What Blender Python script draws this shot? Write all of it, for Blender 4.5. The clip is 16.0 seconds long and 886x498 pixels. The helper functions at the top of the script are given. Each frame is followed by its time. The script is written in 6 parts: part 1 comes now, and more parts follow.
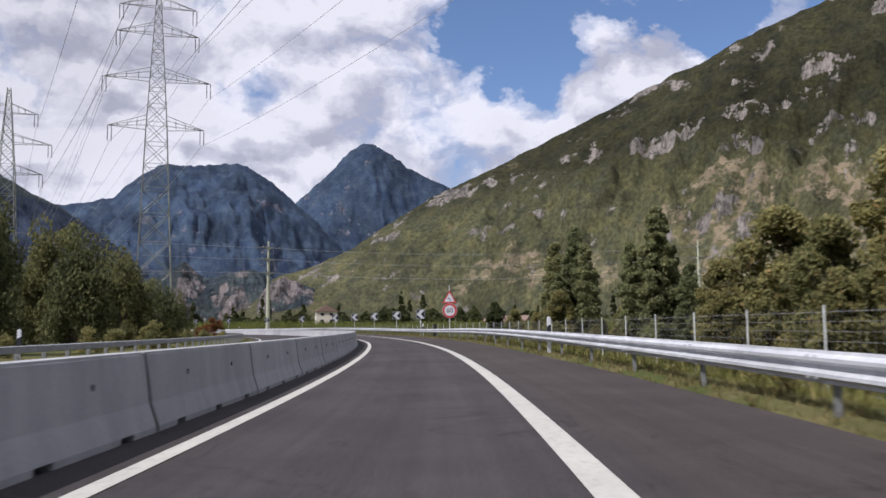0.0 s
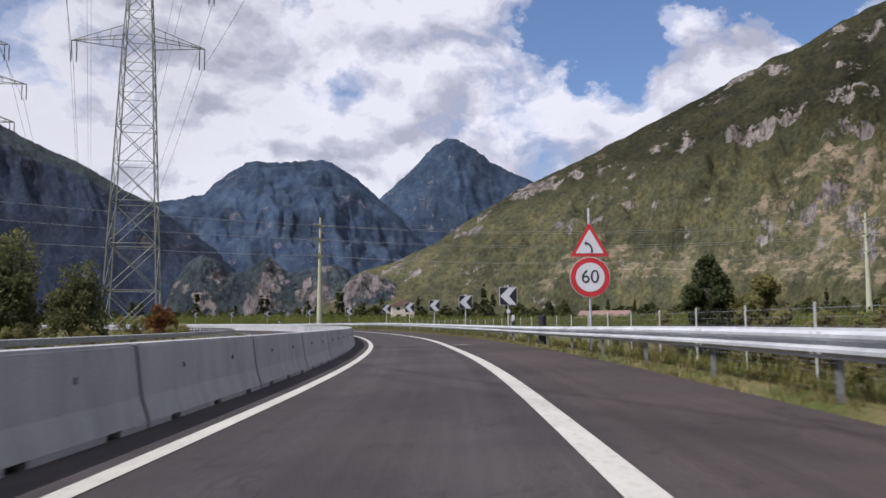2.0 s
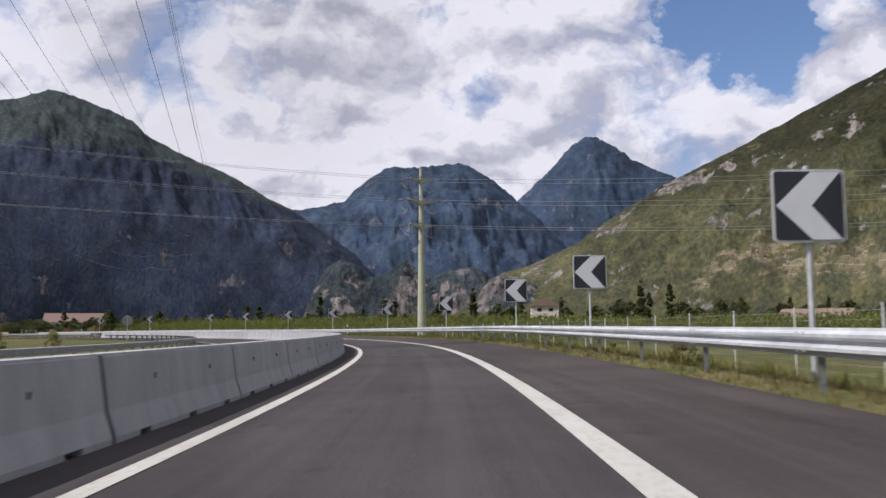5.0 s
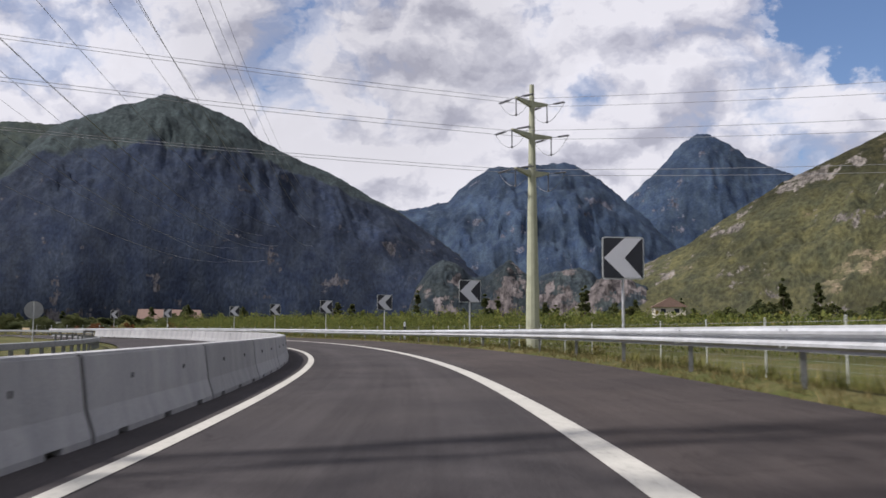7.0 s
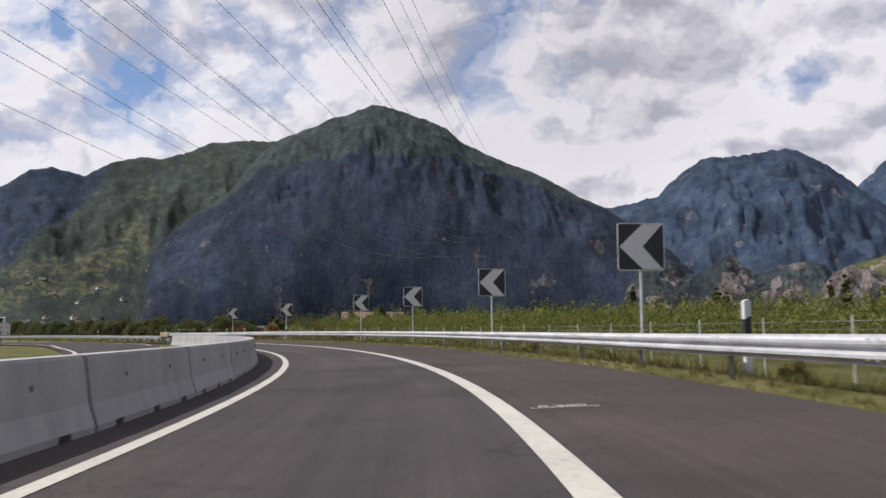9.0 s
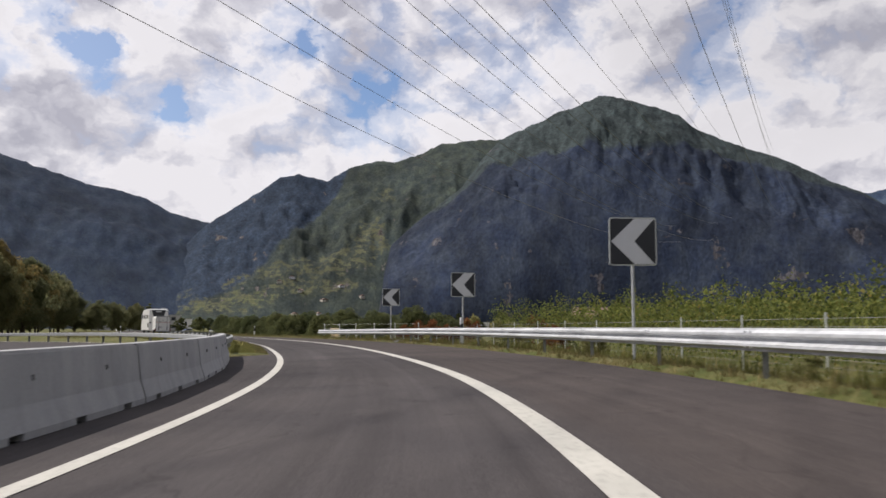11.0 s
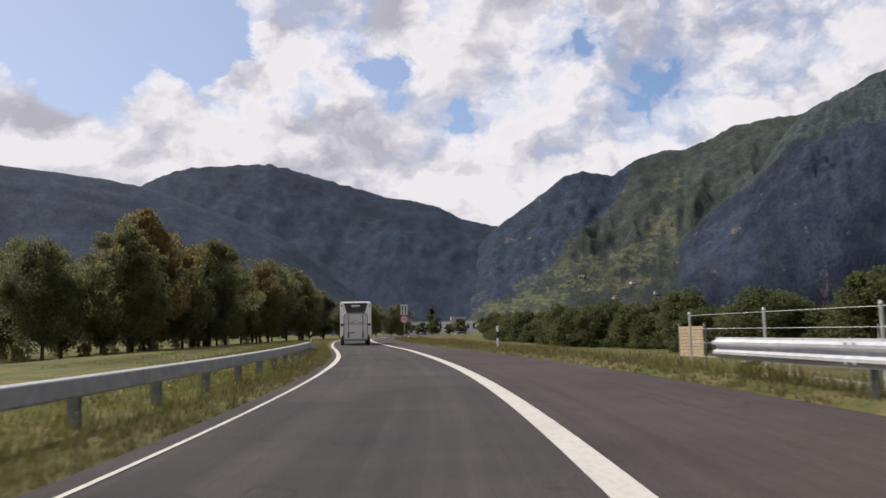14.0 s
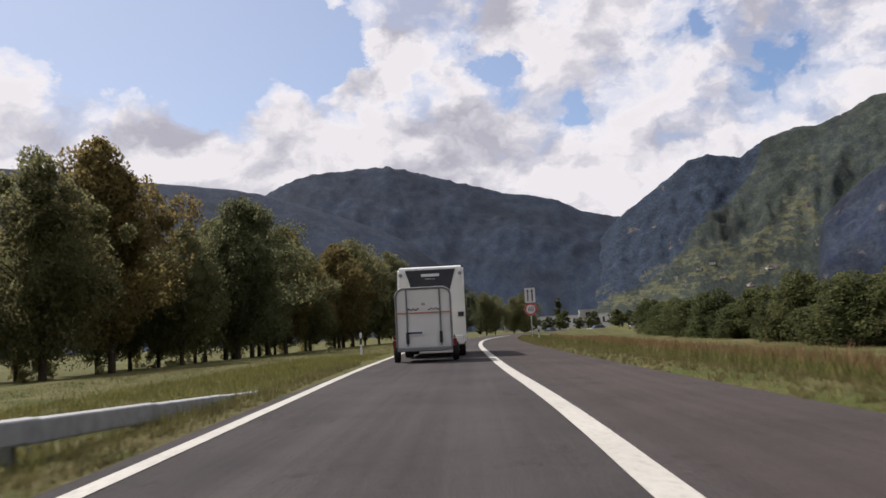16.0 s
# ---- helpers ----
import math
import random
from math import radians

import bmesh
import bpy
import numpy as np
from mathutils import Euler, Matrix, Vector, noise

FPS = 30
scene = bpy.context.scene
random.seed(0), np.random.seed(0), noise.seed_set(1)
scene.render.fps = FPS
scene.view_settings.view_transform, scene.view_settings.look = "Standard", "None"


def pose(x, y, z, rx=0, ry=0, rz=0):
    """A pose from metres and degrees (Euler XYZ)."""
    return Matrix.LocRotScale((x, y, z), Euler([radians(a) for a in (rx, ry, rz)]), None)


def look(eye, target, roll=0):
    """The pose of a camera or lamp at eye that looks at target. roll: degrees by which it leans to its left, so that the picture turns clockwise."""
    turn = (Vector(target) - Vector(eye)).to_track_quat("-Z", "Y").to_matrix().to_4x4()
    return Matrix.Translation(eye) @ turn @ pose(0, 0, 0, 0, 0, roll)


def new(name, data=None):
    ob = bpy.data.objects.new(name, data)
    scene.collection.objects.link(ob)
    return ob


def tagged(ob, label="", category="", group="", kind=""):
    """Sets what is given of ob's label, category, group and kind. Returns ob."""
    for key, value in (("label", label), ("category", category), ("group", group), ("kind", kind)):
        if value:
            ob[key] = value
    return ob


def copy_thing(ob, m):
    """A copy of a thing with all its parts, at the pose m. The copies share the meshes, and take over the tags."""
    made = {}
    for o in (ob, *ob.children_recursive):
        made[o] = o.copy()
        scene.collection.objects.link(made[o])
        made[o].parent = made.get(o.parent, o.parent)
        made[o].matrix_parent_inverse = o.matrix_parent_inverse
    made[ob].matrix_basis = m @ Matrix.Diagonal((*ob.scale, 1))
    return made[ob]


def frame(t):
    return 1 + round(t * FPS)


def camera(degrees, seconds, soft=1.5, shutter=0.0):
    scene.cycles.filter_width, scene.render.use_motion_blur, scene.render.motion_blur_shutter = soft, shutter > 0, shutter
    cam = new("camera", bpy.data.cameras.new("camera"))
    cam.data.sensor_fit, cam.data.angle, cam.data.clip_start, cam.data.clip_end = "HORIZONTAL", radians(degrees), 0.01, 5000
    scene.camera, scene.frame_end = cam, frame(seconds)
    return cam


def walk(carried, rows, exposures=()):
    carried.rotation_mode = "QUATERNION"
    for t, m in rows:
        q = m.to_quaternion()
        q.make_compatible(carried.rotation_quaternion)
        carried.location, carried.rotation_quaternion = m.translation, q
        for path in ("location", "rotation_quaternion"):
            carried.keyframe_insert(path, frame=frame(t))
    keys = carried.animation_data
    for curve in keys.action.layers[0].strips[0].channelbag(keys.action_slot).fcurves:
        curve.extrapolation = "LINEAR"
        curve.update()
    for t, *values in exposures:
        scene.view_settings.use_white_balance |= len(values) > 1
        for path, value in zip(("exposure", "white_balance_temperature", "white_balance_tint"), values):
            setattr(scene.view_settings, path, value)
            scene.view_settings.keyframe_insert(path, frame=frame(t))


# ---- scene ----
# ---------- camera and its walk ----------
cam = camera(55.0, 16.0, soft=1.6, shutter=0.15)
EXPO = [(0.0, 0.14, 6060, 17), (6.5, 0.1, 6280, 16), (11.5, 0.12, 6560, 14), (16.0, 0.13, 6600, 15)]
PATH = [
    (0.0, pose(0.000, -0.000, 0.976, 95.21, 0.61, -0.00)),
    (0.5, pose(0.026, 9.880, 0.969, 95.23, 0.47, 1.55)),
    (1.0, pose(-0.163, 19.764, 0.962, 95.08, 0.33, 2.99)),
    (1.5, pose(-0.586, 29.643, 0.945, 95.03, 0.25, 4.31)),
    (2.0, pose(-1.201, 39.497, 0.921, 94.98, 0.22, 5.63)),
    (2.5, pose(-1.993, 49.323, 0.885, 95.10, 0.35, 6.78)),
    (3.0, pose(-3.046, 59.118, 0.867, 95.22, 0.56, 8.37)),
    (3.5, pose(-4.438, 68.887, 0.877, 95.27, 0.73, 10.10)),
    (4.0, pose(-6.154, 78.609, 0.882, 95.28, 0.79, 11.87)),
    (4.5, pose(-8.149, 88.270, 0.894, 95.27, 0.72, 13.49)),
    (5.0, pose(-10.407, 97.864, 0.905, 95.30, 0.52, 15.04)),
    (5.5, pose(-12.920, 107.374, 0.909, 95.33, 0.24, 16.61)),
    (6.0, pose(-15.691, 116.784, 0.906, 95.31, -0.04, 18.23)),
    (6.5, pose(-18.731, 126.075, 0.901, 95.20, -0.25, 19.94)),
    (7.0, pose(-22.055, 135.214, 0.908, 95.41, -0.31, 21.98)),
    (7.5, pose(-25.713, 144.150, 0.911, 95.40, -0.23, 24.35)),
    (8.0, pose(-29.794, 152.793, 0.916, 95.35, -0.08, 27.62)),
    (8.5, pose(-34.387, 161.081, 0.912, 95.49, 0.09, 31.71)),
    (9.0, pose(-39.555, 168.962, 0.922, 95.48, 0.22, 35.95)),
    (9.5, pose(-45.182, 176.424, 0.937, 95.67, 0.23, 40.08)),
    (10.0, pose(-51.261, 183.426, 0.929, 95.56, 0.18, 43.90)),
    (10.5, pose(-57.744, 189.966, 0.911, 95.40, 0.07, 47.60)),
    (11.0, pose(-64.599, 196.033, 0.893, 95.30, -0.05, 51.33)),
    (11.5, pose(-71.818, 201.585, 0.893, 95.44, -0.11, 55.32)),
    (12.0, pose(-79.404, 206.562, 0.925, 95.53, -0.03, 59.28)),
    (12.5, pose(-87.289, 211.029, 0.951, 95.36, 0.18, 62.80)),
    (13.0, pose(-95.388, 215.080, 0.954, 95.39, 0.52, 65.77)),
    (13.5, pose(-103.646, 218.755, 0.950, 95.35, 0.96, 68.40)),
    (14.0, pose(-112.046, 222.059, 0.944, 95.47, 1.43, 70.77)),
    (14.5, pose(-120.552, 225.053, 0.935, 95.64, 1.87, 72.88)),
    (15.0, pose(-129.161, 227.723, 0.925, 95.58, 2.35, 75.03)),
    (15.5, pose(-137.880, 230.031, 0.916, 95.56, 2.83, 77.14)),
    (16.0, pose(-146.663, 232.080, 0.914, 95.61, 3.29, 79.07)),
]
walk(cam, PATH, exposures=EXPO)

# ---------- world, sun ----------
SUN_YAW, SUN_EL = 125.0, 50.0


def direction(yaw, el):
    """Unit vector; yaw in degrees to the left of +y, el above the horizon."""
    a, e = radians(yaw), radians(el)
    return Vector((-math.sin(a) * math.cos(e), math.cos(a) * math.cos(e), math.sin(e)))


class Nodes:
    """Short hand for building node trees."""

    def __init__(self, tree):
        self.t = tree
        self.t.nodes.clear()

    def add(self, kind, values=None, **props):
        n = self.t.nodes.new(kind)
        for k, v in props.items():
            setattr(n, k, v)
        for k, v in (values or {}).items():
            if isinstance(v, bpy.types.NodeSocket):
                self.t.links.new(v, n.inputs[k])
            else:
                n.inputs[k].default_value = v
        return n

    def math(self, op, a, b=0.0, c=0.0, clamp=False):
        n = self.add("ShaderNodeMath", {0: a, 1: b, 2: c}, operation=op, use_clamp=clamp)
        return n.outputs[0]

    def vmath(self, op, a, b=(0, 0, 0)):
        n = self.add("ShaderNodeVectorMath", {0: a, 1: b}, operation=op)
        return n.outputs["Value"] if op in ("DOT_PRODUCT", "LENGTH") else n.outputs[0]

    def noise(self, vec, scale, detail=4.0, rough=0.55, dist=0.0, out="Fac"):
        n = self.add("ShaderNodeTexNoise", {"Vector": vec, "Scale": scale, "Detail": detail, "Roughness": rough, "Distortion": dist})
        return n.outputs[out]

    def ramp(self, fac, stops, mode="LINEAR"):
        n = self.add("ShaderNodeValToRGB", {0: fac})
        n.color_ramp.interpolation = mode
        e = n.color_ramp.elements
        while len(e) < len(stops):
            e.new(0.5)
        for el, (p, c) in zip(e, stops):
            el.position = p
            el.color = (c, c, c, 1) if isinstance(c, (int, float)) else (*c, 1)
        return n.outputs[0]

    def mix(self, fac, a, b, mode="MIX"):
        n = self.add("ShaderNodeMix", {0: fac}, data_type="RGBA", blend_type=mode)
        for i, v in ((6, a), (7, b)):
            if isinstance(v, bpy.types.NodeSocket):
                self.t.links.new(v, n.inputs[i])
            else:
                n.inputs[i].default_value = (*v, 1)
        return n.outputs[2]


def make_world():
    w = bpy.data.worlds.new("sky")
    scene.world = w
    w.use_nodes = True
    n = Nodes(w.node_tree)
    sky = n.add("ShaderNodeTexSky", sky_type="NISHITA", sun_disc=False)
    sky.sun_elevation, sky.sun_rotation = radians(SUN_EL), radians(-SUN_YAW)
    sky.altitude, sky.air_density, sky.dust_density, sky.ozone_density = 470, 1.0, 1.2, 1.0
    d = n.add("ShaderNodeTexCoord").outputs["Generated"]
    sep = n.add("ShaderNodeSeparateXYZ", {0: d})
    z = sep.outputs[2]
    # cumulus in direction space, a little flattened: broad banks, billows and ragged rims
    p = n.add("ShaderNodeMapping", {0: d, 3: (1.0, 1.0, 1.4)}).outputs[0]
    warp = n.vmath("ADD", p, n.vmath("MULTIPLY", n.vmath("SUBTRACT", n.noise(p, 9.0, 5.0, 0.6, 0.0, "Color"), (0.5, 0.5, 0.5)), (0.10, 0.10, 0.10)))

    def billow(vec, scale, detail):
        v = n.add("ShaderNodeTexVoronoi", {"Vector": vec, "Scale": scale, "Detail": detail, "Roughness": 0.55, "Lacunarity": 2.2, "Smoothness": 0.35}, feature="SMOOTH_F1", normalize=True)
        return n.math("SUBTRACT", 1.0, v.outputs["Distance"])

    big = n.noise(warp, 2.4, 3.0, 0.5)
    puff = n.noise(warp, 8.5, 9.0, 0.56)
    bil = billow(warp, 13.0, 3.0)
    cover = n.math("ADD", n.math("MULTIPLY", big, 0.50), n.math("ADD", n.math("MULTIPLY", puff, 0.55), n.math("MULTIPLY", n.math("SUBTRACT", bil, 0.66), 0.38)))
    # clear windows between the banks, and single clouds in them
    d2 = n.vmath("NORMALIZE", n.vmath("ADD", d, n.vmath("MULTIPLY", n.vmath("SUBTRACT", n.noise(p, 11.0, 6.0, 0.62, 0.0, "Color"), (0.5, 0.5, 0.5)), (0.13, 0.13, 0.10))))
    east = ((-4, 19.3, 3.6, 0.22), (-6.2, 16.5, 2.4, 0.20), (-11, 20.3, 4.2, 0.24), (-17, 19.2, 4.4, 0.24), (-26, 22, 8, 0.25), (13.9, 14.8, 1.9, 0.115), (12.1, 16.4, 1.6, 0.10), (-3, 25, 6, 0.22),
            (-12.3, 16.8, 2.4, -0.22), (-15.4, 16.8, 1.8, -0.2), (59.3, 18.5, 1.6, 0.11), (55.6, 16.5, 1.5, 0.12), (50, 20.6, 1.7, 0.12), (61.8, 19.3, 2.0, 0.13), (30, 30, 9, 0.12), (-9.5, 14.2, 2.4, -0.12))
    west = ((79.7, 16.0, 2.1, 0.2), (75.2, 18.6, 2.2, 0.18), (74.6, 16.6, 1.9, 0.2), (70, 20.8, 2.2, 0.2), (68.8, 14.2, 1.2, 0.15), (86.3, 18.3, 2.6, 0.22), (92, 18.4, 4.8, 0.29), (99.8, 19.0, 6.5, 0.30),
            (104, 23, 7, 0.26), (84.2, 14.6, 1.0, 0.14), (93, 27, 11, 0.26), (76, 27, 6, 0.2), (120, 34, 18, 0.24), (165, 50, 30, 0.16))
    puffs = ((81.6, 18.2, 2.0, -0.3), (73.4, 20, 1.8, -0.24), (88.8, 15.9, 2.1, -0.22), (105, 17.2, 2.2, -0.24), (91.1, 21.2, 1.6, -0.26), (101.5, 14.6, 3.2, -0.14), (95.7, 14.2, 3.0, -0.14), (85.5, 21.5, 0.9, -0.2))
    for yaw, el, size, depth in east + west + puffs:
        dot = n.vmath("DOT_PRODUCT", d2, direction(yaw, el))
        c0 = math.cos(radians(size * 1.35))
        fall = n.add("ShaderNodeMapRange", {0: dot, 1: c0, 2: 1.0, 3: 0.0, 4: depth * 0.82}, interpolation_type="SMOOTHSTEP").outputs[0]
        cover = n.math("SUBTRACT", cover, fall)
    low = n.add("ShaderNodeMapRange", {0: z, 1: 0.08, 2: 0.27, 3: 0.12, 4: 0.045}).outputs[0]
    cover = n.math("ADD", cover, low)
    mask = n.ramp(cover, [(0.40, 0.0), (0.465, 0.50), (0.57, 1.0)], "EASE")
    # light tops, grey bases, bright thin rims
    up = n.noise(n.vmath("ADD", warp, (-0.012, -0.012, 0.045)), 8.5, 7.0, 0.50)
    bup = billow(n.vmath("ADD", warp, (-0.008, -0.008, 0.03)), 13.0, 2.0)
    lit = n.math("ADD", n.math("MULTIPLY", n.math("SUBTRACT", puff, up), 1.7), n.math("ADD", n.math("MULTIPLY", n.math("SUBTRACT", bil, bup), 1.0), n.math("MULTIPLY", n.noise(warp, 3.0, 4.0, 0.5), 1.0)))
    tone = n.ramp(lit, [(0.22, (0.54, 0.55, 0.61)), (0.44, (0.76, 0.77, 0.81)), (0.62, (1.0, 1.0, 1.0))])
    thick = n.add("ShaderNodeMapRange", {0: n.vmath("DOT_PRODUCT", d2, direction(29, 22)), 1: 0.955, 2: 1.0, 3: 1.0, 4: 0.86}, interpolation_type="SMOOTHSTEP").outputs[0]
    tone = n.mix(1.0, tone, thick, "MULTIPLY")
    rim = n.ramp(cover, [(0.50, 1.06), (0.62, 0.97)])
    glare = n.add("ShaderNodeMapRange", {0: n.vmath("DOT_PRODUCT", d, direction(SUN_YAW, 30)), 1: 0.45, 2: 1.0, 3: 0.0, 4: 0.45}).outputs[0]
    cloud = n.mix(1.0, n.mix(1.0, tone, rim, "MULTIPLY"), (8.8, 8.8, 9.05), "MULTIPLY")
    clear = n.mix(glare, n.mix(1.0, sky.outputs[0], (1.05, 1.14, 1.26), "MULTIPLY"), (7.2, 7.6, 8.2))
    col = n.mix(mask, clear, cloud)
    bg = n.add("ShaderNodeBackground", {0: col, 1: 0.088})
    n.t.links.new(bg.outputs[0], n.add("ShaderNodeOutputWorld").inputs[0])


make_world()
sun = new("sun", bpy.data.lights.new("sun", "SUN"))
sun.data.energy, sun.data.angle, sun.data.color = 4.8, radians(0.6), (1.0, 0.95, 0.87)
sun.matrix_world = look(direction(SUN_YAW, SUN_EL) * 100, (0, 0, 0))


# ---------- materials ----------
def material(name, build, rough=0.8, metal=0.0, spec=0.5):
    """build(n, pos) returns colour, and may return (colour, height, roughness)."""
    m = bpy.data.materials.new(name)
    m.use_nodes = True
    n = Nodes(m.node_tree)
    pos = n.add("ShaderNodeTexCoord").outputs["Object"]
    r = build(n, pos)
    col, height, ro = (r + (None, None))[:3] if isinstance(r, tuple) and not isinstance(r[0], (int, float)) else (r, None, None)
    b = n.add("ShaderNodeBsdfPrincipled", {"Roughness": ro if ro is not None else rough, "Metallic": metal, "Specular IOR Level": spec})
    if isinstance(col, bpy.types.NodeSocket):
        n.t.links.new(col, b.inputs["Base Color"])
    else:
        b.inputs["Base Color"].default_value = (*col, 1)
    if height is not None:
        sock, dist = height
        bump = n.add("ShaderNodeBump", {"Height": sock, "Distance": dist, "Strength": 1.0})
        n.t.links.new(bump.outputs[0], b.inputs["Normal"])
    n.t.links.new(b.outputs[0], n.add("ShaderNodeOutputMaterial").inputs[0])
    return m


def plain(name, c, rough=0.6, metal=0.0, vary=0.12, scale=6.0, spec=0.5):
    def b(n, p):
        f = n.noise(p, scale, 6.0)
        lo, hi = [v * (1 - vary) for v in c], [min(1, v * (1 + vary)) for v in c]
        return n.ramp(f, [(0.3, lo), (0.7, hi)])
    return material(name, b, rough, metal, spec)


def m_asphalt(n, p):
    g = n.noise(p, 60.0, 3.0, 0.7)
    s = n.noise(p, 0.35, 5.0, 0.6)
    base = n.ramp(g, [(0.30, (0.034, 0.031, 0.032)), (0.70, (0.074, 0.068, 0.068))])
    worn = n.ramp(s, [(0.35, (0.82, 0.82, 0.84)), (0.65, (1.12, 1.10, 1.08))])
    patch = n.ramp(n.noise(p, 0.06, 3.0), [(0.4, 0.9), (0.6, 1.06)])
    lane = n.add("ShaderNodeAttribute", attribute_name="lane").outputs["Vector"]
    across = n.add("ShaderNodeSeparateXYZ", {0: lane}).outputs[0]
    streak = n.noise(n.add("ShaderNodeMapping", {0: lane, 3: (5.0, 0.06, 1.0)}).outputs[0], 1.0, 5.0, 0.6)
    track = n.math("ABSOLUTE", n.math("SUBTRACT", n.math("ABSOLUTE", n.math("ADD", across, 0.68)), 0.76))
    lit = n.ramp(track, [(0.05, 1.09), (0.42, 0.96)], "EASE")
    col = n.mix(1.0, n.mix(1.0, base, worn, "MULTIPLY"), patch, "MULTIPLY")
    col = n.mix(1.0, col, n.ramp(streak, [(0.3, 0.86), (0.7, 1.13)]), "MULTIPLY")
    # sealed cracks and a few oil spots
    crack = n.noise(n.add("ShaderNodeMapping", {0: p, 3: (1.0, 1.0, 1.0)}).outputs[0], 0.22, 5.0, 0.55, 0.6)
    seam = n.ramp(n.math("ABSOLUTE", n.math("SUBTRACT", crack, 0.5)), [(0.0, 0.72), (0.004, 1.0)])
    spot = n.ramp(n.noise(p, 1.7, 3.0), [(0.27, 0.8), (0.33, 1.0)])
    col = n.mix(1.0, n.mix(1.0, col, seam, "MULTIPLY"), spot, "MULTIPLY")
    shoulder = n.add("ShaderNodeMapRange", {0: across, 1: 0.9, 2: 1.5, 3: 0.0, 4: 1.0}).outputs[0]
    col = n.mix(shoulder, col, n.mix(1.0, col, (1.07, 1.0, 0.94), "MULTIPLY"))
    return n.mix(1.0, col, lit, "MULTIPLY"), (g, 0.006)


def m_paint(n, p):
    w = n.noise(p, 14.0, 8.0, 0.7)
    s = n.noise(p, 0.9, 4.0)
    c = n.ramp(w, [(0.30, (0.25, 0.24, 0.215)), (0.50, (0.43, 0.42, 0.375))])
    return n.mix(1.0, c, n.ramp(s, [(0.3, 0.86), (0.7, 1.04)]), "MULTIPLY"), (w, 0.004)


def m_concrete(n, p):
    g = n.noise(p, 30.0, 6.0, 0.65)
    st = n.add("ShaderNodeMapping", {0: p, 3: (1.0, 1.0, 0.25)}).outputs[0]
    s = n.noise(st, 2.2, 6.0, 0.65)
    rnd = n.add("ShaderNodeObjectInfo").outputs["Random"]
    c = n.ramp(s, [(0.28, (0.262, 0.266, 0.274)), (0.50, (0.328, 0.331, 0.338)), (0.75, (0.382, 0.382, 0.382))])
    c = n.mix(1.0, c, n.ramp(g, [(0.3, 0.88), (0.7, 1.06)]), "MULTIPLY")
    c = n.mix(1.0, c, n.ramp(rnd, [(0.0, 0.90), (1.0, 1.06)]), "MULTIPLY")
    run = n.noise(n.add("ShaderNodeMapping", {0: p, 3: (1.0, 1.0, 0.10)}).outputs[0], 1.7, 5.0, 0.6, 0.4)
    c = n.mix(1.0, c, n.ramp(run, [(0.58, 1.0), (0.66, 0.84), (0.72, 0.78)]), "MULTIPLY")
    return c, (g, 0.006)


def m_steel(n, p):
    v = n.noise(p, 9.0, 5.0, 0.6)
    s = n.noise(n.add("ShaderNodeMapping", {0: p, 3: (0.6, 0.6, 3.0)}).outputs[0], 1.2, 4.0)
    c = n.ramp(v, [(0.3, (0.46, 0.475, 0.49)), (0.7, (0.64, 0.655, 0.67))])
    return n.mix(1.0, c, n.ramp(s, [(0.35, 0.80), (0.7, 1.08)]), "MULTIPLY"), (v, 0.002), n.ramp(v, [(0.3, 0.42), (0.7, 0.6)])


def m_grass(n, p):
    a = n.noise(p, 0.5, 6.0, 0.65)
    b = n.noise(p, 9.0, 5.0, 0.7)
    c = n.noise(p, 0.03, 4.0, 0.6)
    g = n.ramp(b, [(0.25, (0.030, 0.040, 0.011)), (0.55, (0.068, 0.080, 0.024)), (0.8, (0.12, 0.12, 0.045))])
    dry = n.ramp(b, [(0.25, (0.076, 0.064, 0.027)), (0.8, (0.20, 0.165, 0.082))])
    c1 = n.mix(n.ramp(a, [(0.42, 0.0), (0.62, 0.8)]), g, dry)
    return n.mix(1.0, c1, n.ramp(c, [(0.35, 0.85), (0.65, 1.15)]), "MULTIPLY"), (b, 0.05)


def leafy(name, dark, light, turn, trans=0.45):
    """Leaves: colour varies leaf by leaf and clump by clump, with light coming through."""
    m = bpy.data.materials.new(name)
    m.use_nodes = True
    n = Nodes(m.node_tree)
    isl = n.add("ShaderNodeNewGeometry").outputs["Random Per Island"]
    pos = n.add("ShaderNodeTexCoord").outputs["Object"]
    c = n.ramp(isl, [(0.0, dark), (0.6, light), (0.92, light), (1.0, turn)])
    rnd = n.add("ShaderNodeObjectInfo").outputs["Random"]
    c = n.mix(1.0, c, n.ramp(rnd, [(0.0, (0.82, 0.86, 0.85)), (1.0, (1.15, 1.08, 1.0))]), "MULTIPLY")
    c = n.mix(1.0, c, n.ramp(n.noise(pos, 0.6, 3.0), [(0.35, 0.75), (0.65, 1.2)]), "MULTIPLY")
    b = n.add("ShaderNodeBsdfPrincipled", {"Base Color": c, "Roughness": 0.7, "Specular IOR Level": 0.15})
    t = n.add("ShaderNodeBsdfTranslucent", {0: c})
    mx = n.add("ShaderNodeMixShader", {0: trans, 1: b.outputs[0], 2: t.outputs[0]})
    n.t.links.new(mx.outputs[0], n.add("ShaderNodeOutputMaterial").inputs[0])
    return m


